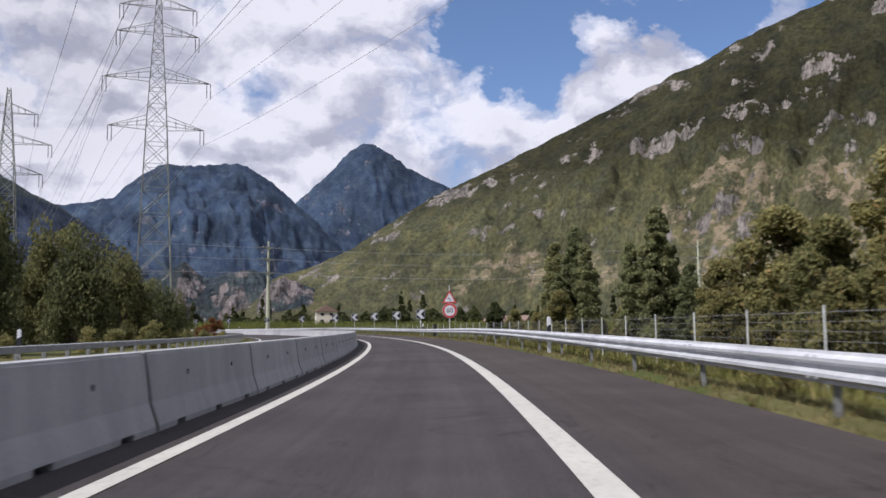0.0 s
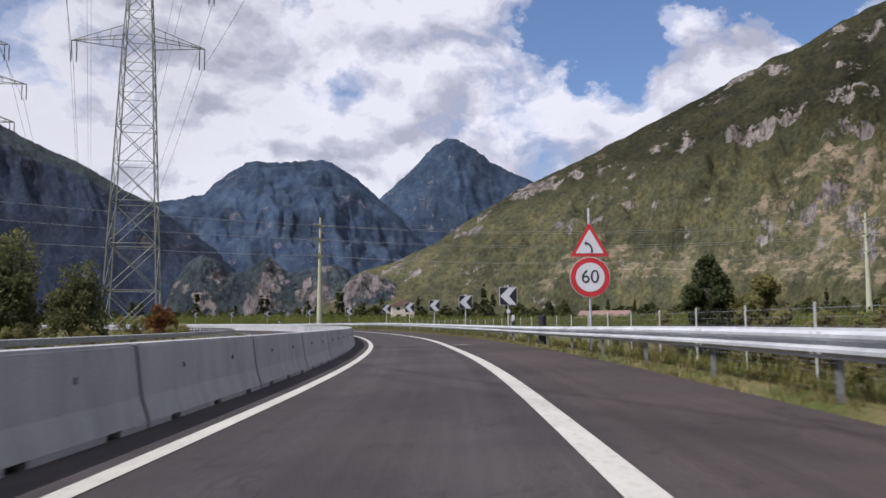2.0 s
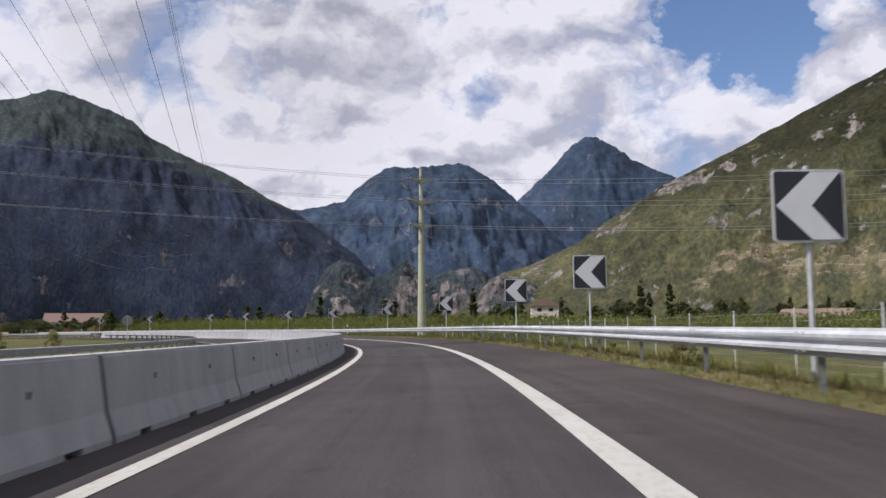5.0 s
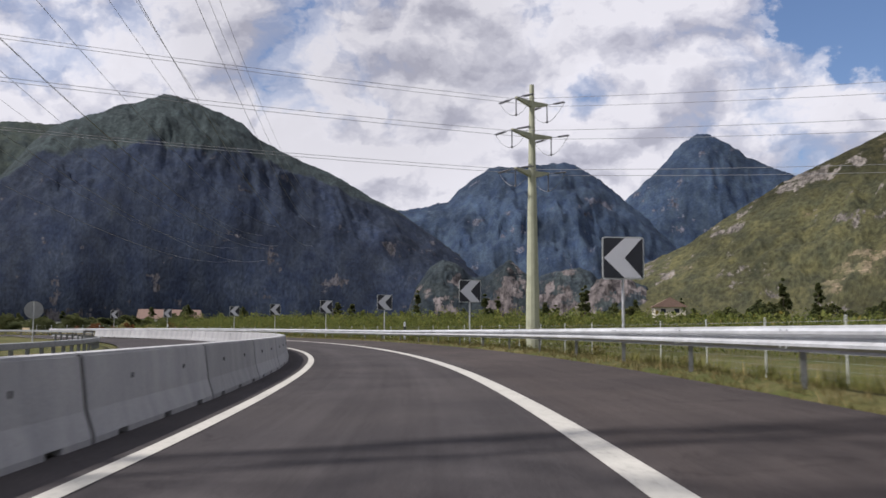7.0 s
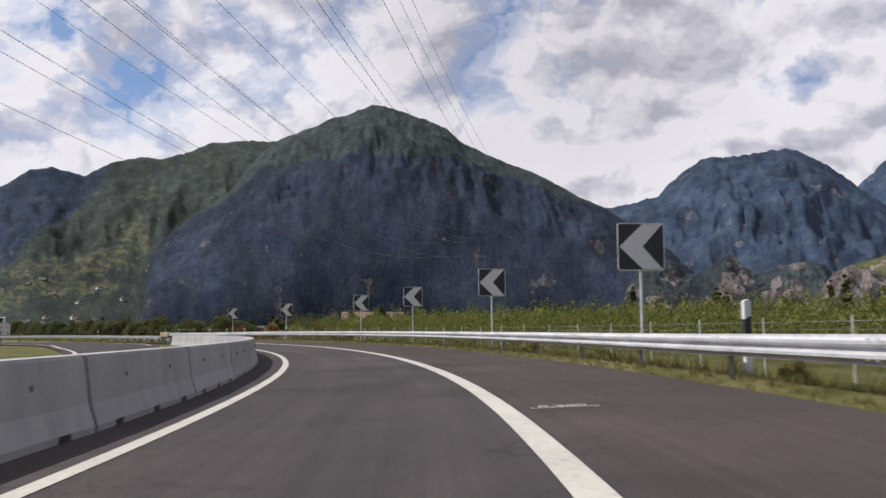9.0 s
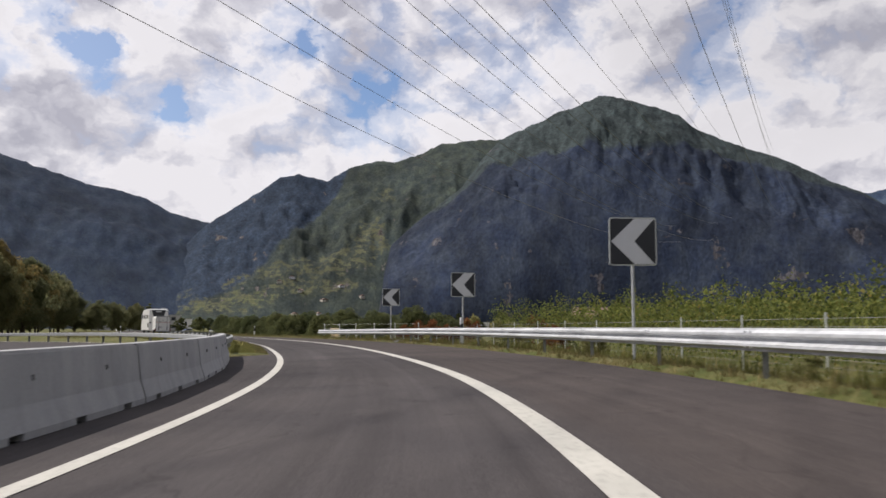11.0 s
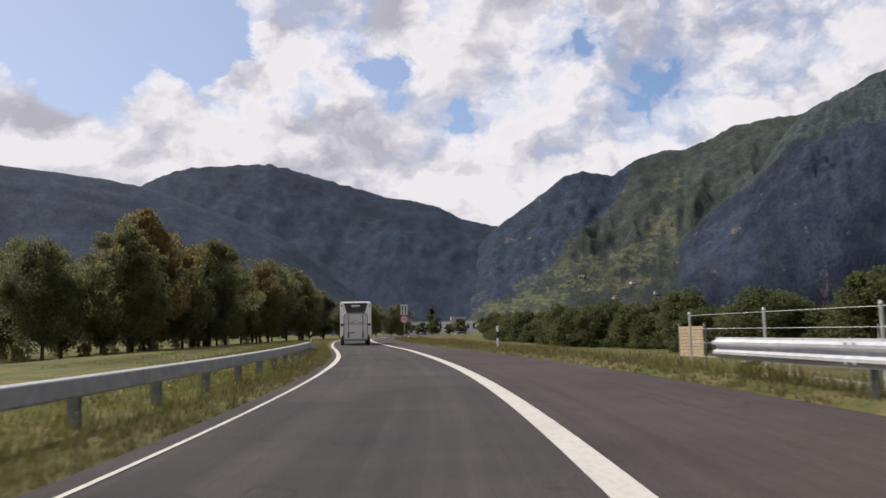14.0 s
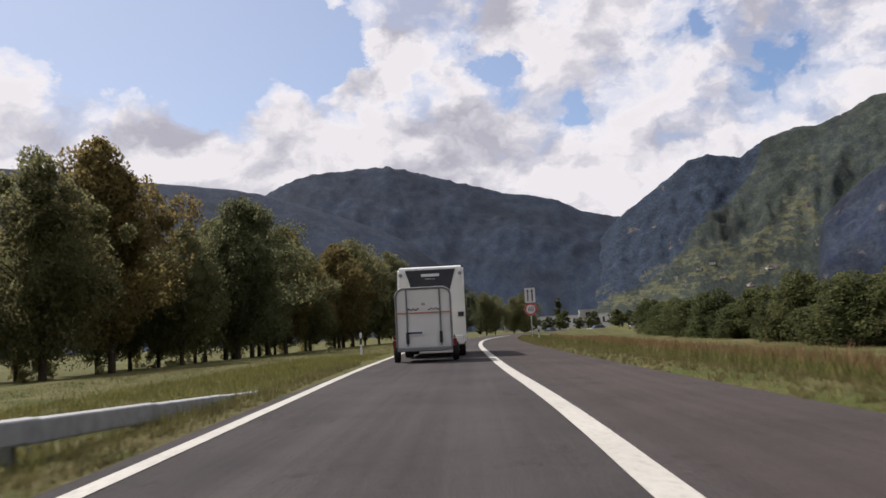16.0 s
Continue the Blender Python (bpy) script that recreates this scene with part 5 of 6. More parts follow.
for k, (s, o, h) in enumerate(((20, 11.5, 1.15), (17.5, 10.2, 1.0), (22, 13, 1.2), (9, 11, 1.1), (12, 12.5, 1.2), (25, 10.6, 0.95), (15, 9.6, 0.9), (28, 12.4, 1.0))):
    x, y, z = at(s, o)
    SAPLING.put(k, scaled(x, y, z - 0.1, rnd.uniform(0, 360), h * 1.25, h), "airy olive green shrub tree behind the wire fence")
# thicket inside the bend
for k, (s, o, h) in enumerate(((22, -20, 0.95), (30, -24, 1.1), (38, -19, 0.9), (46, -23, 1.1), (53, -19.5, 0.95), (60, -23, 1.05), (67, -20, 1.0), (74, -22, 1.08), (80, -19, 0.85), (86, -21.5, 0.95), (92, -19, 0.78), (34, -30, 1.2), (56, -30, 1.25), (78, -29, 1.1))):
    x, y, z = at(s, o)
    THICKET.put(k + 1, scaled(x, y, z - 0.1, rnd.uniform(0, 360), h * 1.05, h * ease(s, 60, 1.45, 80, 1.15)))
for k in range(26):
    s = rnd.uniform(16, 100)
    x, y, z = at(s, rnd.uniform(-17.5, -14.2))
    BUSH.put(k, scaled(x, y, z - 0.1, rnd.uniform(0, 360), rnd.uniform(0.35, 0.62)))
for s, o, h in ((97, -15.2, 0.6), (101, -16.2, 0.75), (105, -17.0, 0.6), (284, 17, 0.9), (288, 15.5, 1.05), (291, 18.5, 1.1), (295, 17, 0.9)):
    x, y, z = at(s, o)
    REDBUSH.put(0, scaled(x, y, z - 0.1, rnd.uniform(0, 360), h))
for s, o, h in ((110, -15.5, 0.45), (122, -16.5, 0.6), (103, -16.5, 0.62), (106, -17.5, 0.55), (118, -17, 0.5), (131, -19, 0.75), (134, -17.6, 0.6), (127, -21, 0.8), (139, -24, 0.85), (143, -20, 0.6), (150, -19, 0.4)):
    x, y, z = at(s, o)
    BUSH.put(int(s), scaled(x, y, z - 0.1, rnd.uniform(0, 360), h))
for k, (s, o, h) in enumerate(((263, 16, 0.8), (266, 18, 0.95), (269, 16.5, 0.9), (272, 19, 1.1), (275, 17, 1.0), (278, 19.5, 1.15), (281, 17.5, 1.05), (286, 20, 1.2))):
    x, y, z = at(s, o)
    (BUSH if k % 3 else REDBUSH).put(k, scaled(x, y, z - 0.1, rnd.uniform(0, 360), h * 1.05))
# weeds under the rail and along the fence
WEED = Planter([lambda k=k: bush("weed", "low green weed tuft by the guard rail", 0.62, 0.8, LEAF_BUSH, 160 + k, 14, 60, 0.055, "weeds") for k in range(3)])
for k in range(70):
    s = rnd.uniform(2, 285)
    o = rail_right(s) + rnd.uniform(0.35, 2.2)
    x, y, z = at(s, o)
    WEED.put(k, scaled(x, y, z - 0.03, rnd.uniform(0, 360), rnd.uniform(0.5, 1.25)))


# far line of trees across the plain
for k in range(210):
    yaw = -40 + k * 0.58 + rnd.uniform(-0.5, 0.5)
    D = rnd.uniform(300, 430) if yaw < 40 else rnd.uniform(420, 620)
    d = direction(yaw, 0) * D
    x, y = HUB.x + d.x, HUB.y + d.y
    far = ease(yaw, -30, 1.2, -5, 1.15, 5, 0.9, 25, 0.8, 45, 0.75)
    if rnd.random() < 0.08:
        FARPOP.put(k, scaled(x, y, FIELD, rnd.uniform(0, 360), rnd.uniform(1.3, 1.8), rnd.uniform(0.9, 1.3) * far))
    else:
        FARTREE.put(k, scaled(x, y, FIELD, rnd.uniform(0, 360), rnd.uniform(0.75, 1.2) * far, rnd.uniform(0.6, 1.05) * far))


for k in range(120):
    yaw = -6 + k * 0.42 + rnd.uniform(-0.3, 0.3)
    d = direction(yaw, 0) * rnd.uniform(430, 520)
    far = rnd.uniform(0.55, 1.0)
    if k % 7 == 3 and yaw < 22:
        FARPOP.put(k, scaled(HUB.x + d.x, HUB.y + d.y, FIELD, rnd.uniform(0, 360), rnd.uniform(1.5, 2.0), far * 1.5))
    else:
        FARTREE.put(k, scaled(HUB.x + d.x, HUB.y + d.y, FIELD, rnd.uniform(0, 360), rnd.uniform(0.9, 1.3), far * 0.8))


# orchard rows: nobody could count the leaves
def orchard_row(x0, y0, yaw, length, height, seed, dens=26, width=1.5, leaf=0.30, mat=LEAF_ORCH, label="row of green fruit trees on wires"):
    rng = np.random.default_rng(seed)
    n = int(length * dens)
    t = rng.uniform(0, length, n)
    wob = 0.8 + 0.25 * np.sin(t * 2.1 + seed) * np.sin(t * 0.73 + 2 * seed) + rng.normal(0, 0.07, n)
    z = height * wob * rng.uniform(0.05, 1.0, n) ** 0.7
    off = rng.normal(0, 1, n) * width * 0.33 * (1.15 - 0.6 * z / height)
    d = direction(yaw, 0)
    px, py = x0 + d.x * t - d.y * off, y0 + d.y * t + d.x * off
    me = leaf_mesh("orchard_row", np.stack([px, py, z + FIELD], 1), leaf, mat, rng, 1.4)
    return tagged(new("orchard_row", me), label, "orchard", "orchard rows", "stuff")


def bend_row(k, s0, s1, off, height, dens, width, leaf, mat, label):
    """A row of fruit trees that follows the bend."""
    rng = np.random.default_rng(200 + k)
    n = int((s1 - s0) * dens)
    s = rng.uniform(s0, s1, n)
    wob = 0.84 + 0.16 * np.sin(s * 2.1 + k) * np.sin(s * 0.73 + 2 * k) + rng.normal(0, 0.06, n)
    z = height * np.interp(s, (185, 215), (1.0, 1.32)) * wob * rng.uniform(0.03, 1.0, n) ** 0.7
    pts = []
    for i in range(n):
        x, y = road_xy(s[i], off(s[i]) + rng.normal() * width * 0.33 * (1.15 - 0.6 * z[i] / height))
        pts.append((x, y, z[i] + FIELD))
    me = leaf_mesh("orchard_row", np.array(pts), leaf, mat, rng, 1.4)
    return tagged(new("orchard_row", me), label, "orchard", "orchard rows", "stuff")


for k in range(8):
    bend_row(k, 84, 275, lambda s, k=k: 13.5 + 3.6 * k + ease(s, 84, 34, 130, 25, 170, 18, 200, 11, 235, 3.5, 292, 3.5), 3.0, 300 if k < 2 else 60 if k < 4 else 30, 2.3, 0.105 if k < 2 else 0.26 if k < 4 else 0.4, LEAF_ORCH, "row of green fruit trees on wires")
# hedge of tall shrubs across the field
HEDGE = Planter([lambda k=k: bush("tall_bush", "dense dark green shrub in a field hedge", 4.9, 4.8, LEAF_DARK, 80 + k, 60, 170, 0.14, "field hedge") for k in range(3)])
for row in range(2):
    for k in range(34):
        f = k * 3.5
        x = -258 + f + rnd.uniform(-1, 1)
        y = float(np.interp(x, (-258, -207, -185, -135), (283, 268, 262, 254))) + row * 4 + rnd.uniform(-1.2, 1.2)
        HEDGE.put(k + row, scaled(x, y, FIELD - 0.1, rnd.uniform(0, 360), rnd.uniform(0.85, 1.2), rnd.uniform(0.6, 0.92)))
for k in range(5):
    x, y = HUB.x + direction(8, 0).x * (150 + 14 * k), HUB.y + direction(8, 0).y * (150 + 14 * k)
    orchard_row(x + 190, y + 30, 80, 420, 2.6, 160 + k, 14, 2.4, 0.6, LEAF_ORCH, "long row of green vines across the plain")


# ---------- grass of the verges ----------
def grass_strip(s0, s1, o0, o1, count, h0, h1, seed, lean=0.5, mat=BLADE, label="dry yellow-green verge grass beside the asphalt"):
    """Blades in tufts on a strip of the verge, each a thin bent triangle."""
    rng = np.random.default_rng(seed)
    ns, nf = int((s1 - s0) / 0.5) + 2, 22
    sv, fv = np.linspace(s0, s1, ns), np.linspace(0, 1, nf)
    grid = np.empty((ns, nf, 3))
    for i, q in enumerate(sv):
        a, b = o0(q), o1(q)
        for k, f in enumerate(fv):
            o = a + (b - a) * f
            grid[i, k] = (*road_xy(q, o), verge(q, o) - 0.01)
    tufts = max(1, count // 9)
    ts, tf = rng.uniform(0, 1, tufts), rng.uniform(0, 1, tufts)
    pick = rng.integers(0, tufts, count)
    u = np.clip(ts[pick] + rng.normal(0, 0.10, count) / (s1 - s0), 0, 0.9999) * (ns - 1)
    v = np.clip(tf[pick] + rng.normal(0, 0.018, count), 0, 0.9999) * (nf - 1)
    iu, iv = u.astype(int), v.astype(int)
    fu, fw = (u - iu)[:, None], (v - iv)[:, None]
    p = (grid[iu, iv] * (1 - fu) + grid[iu + 1, iv] * fu) * (1 - fw) + (grid[iu, iv + 1] * (1 - fu) + grid[iu + 1, iv + 1] * fu) * fw
    tall = rng.uniform(0.55, 1.25, tufts)[pick]
    h = np.maximum(0.03, rng.uniform(h0, h1, count) * tall)
    ang = rng.uniform(0, 2 * np.pi, count)
    ca, sa = np.cos(ang), np.sin(ang)
    w = 0.004 + h * 0.022
    bend = h * lean * rng.uniform(0.2, 1, count)
    side = np.stack([-sa * w, ca * w, np.zeros(count)], 1)
    verts = np.empty((count, 3, 3))
    verts[:, 0], verts[:, 1] = p + side, p - side
    verts[:, 2] = p + np.stack([ca * bend, sa * bend, h], 1)
    me = bpy.data.meshes.new("verge_grass")
    me.from_pydata(verts.reshape(-1, 3).tolist(), [], np.arange(3 * count).reshape(-1, 3).tolist())
    me.materials.append(mat)
    return tagged(new("verge_grass", me), label, "grass", "", "stuff")


grass_strip(-10, 285, lambda s: edge_right(s) - 0.05, lambda s: edge_right(s) + 0.55, 70000, 0.04, 0.15, 1, 0.8, STRAW, "dry straw-coloured grass fringe along the asphalt")
grass_strip(-10, 285, lambda s: edge_right(s) + 0.4, lambda s: edge_right(s) + 3.5, 80000, 0.08, 0.32, 2, 0.7)
grass_strip(285, 400, lambda s: edge_right(s) - 0.05, lambda s: edge_right(s) + 1.3, 50000, 0.05, 0.16, 3, 0.8, STRAW, "dry straw-coloured grass fringe along the asphalt")
grass_strip(285, 400, lambda s: edge_right(s) + 1.2, lambda s: edge_right(s) + 7.0, 70000, 0.12, 0.42, 4, 0.8)
grass_strip(247, 330, lambda s: line_left(s) - 0.32, lambda s: line_left(s) - 1.0, 30000, 0.04, 0.16, 5, 0.8, STRAW, "dry straw-coloured grass fringe along the asphalt")
grass_strip(247, 345, lambda s: line_left(s) - 0.75, lambda s: ease(s, 247, -5.0, 262, -7.2, 280, -8.0, 345, -8.4), 110000, 0.05, 0.19, 6, 0.9)
grass_strip(300, 420, lambda s: line_left(s) - 0.35, lambda s: line_left(s) - 12, 70000, 0.03, 0.13, 7, 0.8, STRAW, "short mown yellow-green meadow grass")

grass_strip(318, 400, lambda s: edge_right(s) + 3.2, lambda s: edge_right(s) + 9.0, 40000, 0.25, 0.72, 8, 0.6, DRYBLADE, "tall brown dry stalks in the field")
grass_strip(288, 325, lambda s: edge_right(s) + 3.5, lambda s: edge_right(s) + 8.0, 14000, 0.2, 0.55, 9, 0.6, DRYBLADE, "tall brown dry stalks in the field")


def flowers():
    rng = np.random.default_rng(77)
    pts = []
    for _ in range(1500):
        q = rng.uniform(249, 305)
        o = line_left(q) - rng.uniform(0.9, 5.0)
        x, y = road_xy(q, o)
        pts.append((x, y, verge(q, o) + rng.uniform(0.10, 0.30)))
    me = leaf_mesh("verge_flowers", np.array(pts), 0.032, PETAL, rng, 0.5)
    tagged(new("verge_flowers", me), "small pale yellow flowers scattered in verge grass", "flowers", "", "stuff")


flowers()


# ---------- wire fence ----------
def wire_fence(s0, s1, off, step):
    root = thing("wire_fence", pose(*road_xy(s0, off(s0)), 0), "wire mesh fence on slim grey posts behind the guard rail", "fence", "fences")
    inv = root.matrix_world.inverted()
    post_me = None
    s = s0
    prev = None
    wires = bmesh.new()
    while s < s1:
        x, y = road_xy(s, off(s))
        z = verge(s, off(s))
        m = inv @ pose(x, y, z)
        if post_me is None:
            bm = bmesh.new()
            rod(bm, (0, 0, -0.2), (0, 0, 1.28), 0.017, sides=6)
            p = part("post", bm, SIGNEDGE, root)
            post_me = p.data
        else:
            p = new("post", post_me)
            p.parent = root
        p.matrix_basis = m
        here = Vector((x, y, z))
        if prev is not None:
            for k in range(9):
                up = Vector((0, 0, 0.10 + k * 0.135))
                rod(wires, inv @ (prev + up), inv @ (here + up), 0.0022 if k % 4 else 0.0035, sides=3)
            for k in range(1, 15):
                q = prev.lerp(here, k / 15)
                rod(wires, inv @ (q + Vector((0, 0, 0.1))), inv @ (q + Vector((0, 0, 1.24))), 0.0018, sides=3)
        prev = here
        s += step
    w = part("wire_mesh", wires, WIRE, root)
    return root


wire_fence(-20, 292, lambda s: ease(s, 0, 5.3, 60, 5.5, 150, 6.6, 200, 6.9, 250, 6.9, 292, 9.0), 2.9)


# ---------- buildings ----------
def house(x, y, turn, w, d, h, roof_h, wall, roof, label, windows=(3, 1), group="houses", flat=False, z=FIELD):
    root = thing("house", pose(x, y, z, 0, 0, turn), label, "house", group)
    bm = bmesh.new()
    box(bm, 0, 0, h / 2, w, d, h)
    part("wall", bm, wall, root)
    bm = bmesh.new()
    if flat:
        box(bm, 0, 0, h + 0.15, w + 0.3, d + 0.3, 0.3)
    else:
        prism(bm, [(-w / 2 - 0.5, h - 0.15), (w / 2 + 0.5, h - 0.15), (w / 2 + 0.5, h + 0.1), (0, h + roof_h), (-w / 2 - 0.5, h + 0.1)], -d / 2 - 0.6, d / 2 + 0.6)
    part("roof", bm, roof, root)
    nx, nz = windows
    for i in range(nx):
        for j in range(nz):
            bm = bmesh.new()
            box(bm, (i + 0.5) / nx * w * 0.86 - w * 0.43, -d / 2 - 0.02, (j + 0.55) * h / nz, w * 0.5 / nx * 0.62, 0.08, h / nz * 0.42)
            part("window", bm, GLASS, root)
            bm = bmesh.new()
            box(bm, -w / 2 - 0.02, (i + 0.5) / nx * d * 0.86 - d * 0.43, (j + 0.55) * h / nz, 0.08, d * 0.5 / nx * 0.62, h / nz * 0.42)
            part("window", bm, GLASS, root)
    return root


house(-62.7, 458, 12, 11, 13, 10.5, 3.4, PLASTER, ROOF, "pale plastered house with a gabled roof among trees", (2, 3))
house(25, 330, 70, 9, 16, 3.6, 2.2, PLASTER, ROOF, "low farmhouse with a red tiled roof", (3, 1))
house(-376, 561, 140, 16, 36, 7.2, 6.0, WHITEWALL, ROOF, "long white barn with a brown tiled roof", (4, 1))
house(-541, 359, 75, 20, 10, 6.5, 0, WHITEWALL, GREYWALL, "white flat-roofed commercial building with dark windows", (2, 1), "works", True)
house(-562, 388, 75, 8, 9, 9.0, 0, GREYWALL, GREYWALL, "grey flat-roofed works building", (1, 2), "works", True)
for k, (yaw, D, w, h, c) in enumerate(((45, 720, 40, 6, 0), (48, 760, 30, 7, 1), (51, 700, 46, 6, 0), (55, 740, 26, 8, 1), (58.5, 720, 34, 7, 0), (62, 700, 22, 9, 1), (65.5, 690, 26, 8, 0), (69, 660, 20, 9, 1))):
    d = direction(yaw, 0) * D
    house(HUB.x + d.x, HUB.y + d.y, yaw, w, 16, h, 0, (WHITEWALL, GREYWALL)[c], (GREYWALL, WHITEWALL)[c], "long pale flat-roofed hall at the foot of the mountain", (6, 1), "works", True)

for k in range(22):
    p = SUNNY_SPOTS[rnd.randrange(74, 140)][rnd.randrange(1, 6) if k % 3 else rnd.randrange(6, 17)]
    house(p.x, p.y, rnd.uniform(30, 90), rnd.uniform(11, 20), rnd.uniform(10, 14), rnd.uniform(6, 10), 3.5, (WHITEWALL, PLASTER)[k % 2], ROOF, "small pale village house on the green slope", (2, 2), "village houses", z=p.z - 1.5)


# ---------- field track and rubble ----------
def field_track():
    bm = bmesh.new()
    ribbon(bm, 266, 296, [lambda s: ease(s, 266, 9.4, 280, 8.6, 296, 10.6), lambda s: ease(s, 266, 12.6, 280, 11.6, 296, 13.2)], lambda s, o: verge(s, o) + 0.03, 1.5)
    tagged(part("field_track", bm, CONCRETE, smooth=True), "pale grey gravel field track behind the guard rail", "track", kind="structure")
    rng = random.Random(5)
    bm = bmesh.new()
    for k in range(60):
        s, o = rng.gauss(258.4, 0.4), rng.gauss(4.4, 0.15)
        x, y = road_xy(s, o)
        r = rng.uniform(0.015, 0.055)
        m = Matrix.Translation((x, y, verge(s, o) + r * 0.6)) @ Euler((rng.uniform(0, 3), rng.uniform(0, 3), 0)).to_matrix().to_4x4() @ Matrix.Diagonal((r, r * rng.uniform(0.6, 1.2), r * rng.uniform(0.5, 0.9), 1))
        bmesh.ops.create_icosphere(bm, subdivisions=1, radius=1.0, matrix=m)
    tagged(part("rubble", bm, STONE), "small heap of grey stones at the asphalt edge", "rubble", kind="stuff")


field_track()


# ---------- black tube behind the rail ----------
def plastic_tube(s, o):
    x, y = road_xy(s, o)
    g = verge(s, o)
    root = thing("drain_tube", pose(x, y, g), "upright black plastic tube behind the guard rail", "tube")
    bm = bmesh.new()
    rod(bm, (0, 0, -0.2), (0, 0, 0.98), 0.135, sides=24)
    for k in range(7):
        rod(bm, (0, 0, 0.08 + k * 0.12), (0, 0, 0.11 + k * 0.12), 0.14, sides=24)
    part("shaft", bm, RUBBER, root)
    bm = bmesh.new()
    rod(bm, (0, 0, 0.96), (0, 0, 1.03), 0.148, 0.14, sides=24)
    part("cap", bm, VEHDARK, root)


plastic_tube(69.8, 3.93)


# ---------- wooden panel in the field ----------
def wooden_panel():
    m = pose(-142.5, 243.7, FIELD, 0, 0, 12)
    root = thing("wooden_panel", m, "pale wooden board panel on grey posts in the grass", "panel")
    for x in (-0.68, 0.68):
        bm = bmesh.new()
        box(bm, x, 0.06, 0.85, 0.09, 0.09, 2.0)
        part("post", bm, DULLSTEEL, root)
    for k in range(9):
        bm = bmesh.new()
        box(bm, 0, 0, 0.52 + k * 0.14, 1.3, 0.03, 0.125, bevel=0.006)
        part("board", bm, WOOD, root)
    bm = bmesh.new()
    rod(bm, (0.68, 0.1, 1.2), (1.25, 0.7, 0.0), 0.025, sides=6)
    part("brace", bm, DULLSTEEL, root)


wooden_panel()


def tall_fence():
    """Line of taller capped posts with plain wires, ending beside the panel."""
    ends = [Vector((-131.7 + 4.15 * k, 236.0 - 1.0 * k, 0)) for k in range(6)]
    root = thing("tall_wire_fence", Matrix.Translation(ends[0]), "tall wire fence on pale capped steel posts", "fence", "fences")
    inv = root.matrix_world.inverted()
    tops = []
    for e in ends:
        g = FIELD + 0.25
        bm = bmesh.new()
        rod(bm, (e.x, e.y, g - 0.4), (e.x, e.y, 1.22), 0.032, sides=8)
        bm.transform(inv)
        part("post", bm, SIGNEDGE, root)
        bm = bmesh.new()
        rod(bm, (e.x, e.y, 1.22), (e.x, e.y, 1.28), 0.045, 0.02, sides=8)
        bm.transform(inv)
        part("cap", bm, SIGNEDGE, root)
        tops.append(Vector((e.x, e.y, 1.18)))
    for k in range(5):
        bm = bmesh.new()
        for a, b in zip(tops, tops[1:]):
            drop = Vector((0, 0, 0.36 * k))
            rod(bm, inv @ (a - drop), inv @ (b - drop), 0.005, sides=4)
        part("wire_strand", bm, SIGNEDGE, root)


def tube_gate():
    root = thing("field_gate", pose(-140.8, 253.4, FIELD, 0, 0, -14), "pale tubular steel field gate standing closed", "gate")
    for x in (-1.75, 1.75):
        bm = bmesh.new()
        rod(bm, (x, 0, -0.3), (x, 0, 1.62), 0.05, sides=8)
        part("gate_post", bm, SIGNEDGE, root)
    for z in (0.55, 0.95, 1.45):
        bm = bmesh.new()
        rod(bm, (-1.7, 0, z), (1.7, 0, z), 0.03, sides=8)
        part("rail", bm, SIGNEDGE, root)
    for x in (-0.85, 0.0, 0.85):
        bm = bmesh.new()
        rod(bm, (x, 0, 0.55), (x, 0, 1.45), 0.022, sides=8)
        part("upright", bm, SIGNEDGE, root)


tall_fence()
tube_gate()


# ---------- signs further on ----------
def junction_sign():
    x, y = -221.5, 254.8
    g = verge(382, 5.0)
    root = thing("road_sign", pose(x, y, g, 0, 0, 74), "round limit sign below a white lane arrow board", "road sign", "limit signs")
    disc_sign(root, 2.57 - g, 0.56)
    bm = bmesh.new()
    box(bm, 0, 0, 3.85 - g, 0.95, 0.03, 1.35, bevel=0.01)
    part("board", bm, SIGNWHITE, root)
    for xx in (-0.2, 0.2):
        bm = bmesh.new()
        box(bm, xx, -0.02, 3.78 - g, 0.11, 0.012, 0.95)
        prism(bm, [(xx - 0.14, 4.18 - g), (xx + 0.14, 4.18 - g), (xx, 4.43 - g)], -0.026, -0.014)
        part("lane_arrow", bm, SIGNBLACK, root)
    bm = bmesh.new()
    rod(bm, (0, 0.05, -0.3), (0, 0.05, 4.5 - g), 0.04, sides=8)
    part("post", bm, STEEL, root)


junction_sign()


def sign_back(x, y, turn):
    root = thing("road_sign", pose(x, y, FIELD + 0.4, 0, 0, turn), "round road sign seen from its grey back", "road sign", "limit signs")
    bm = bmesh.new()
    prism(bm, [(0.53 * math.cos(a), 0.53 * math.sin(a) + 2.4) for a in np.linspace(0, 2 * math.pi, 36, endpoint=False)], -0.012, 0.012)
    part("disc", bm, SIGNBACK, root)
    bm = bmesh.new()
    rod(bm, (0, -0.05, -0.3), (0, -0.05, 2.9), 0.035, sides=8)
    part("post", bm, STEEL, root)


sign_back(-64, 173.5, 47)


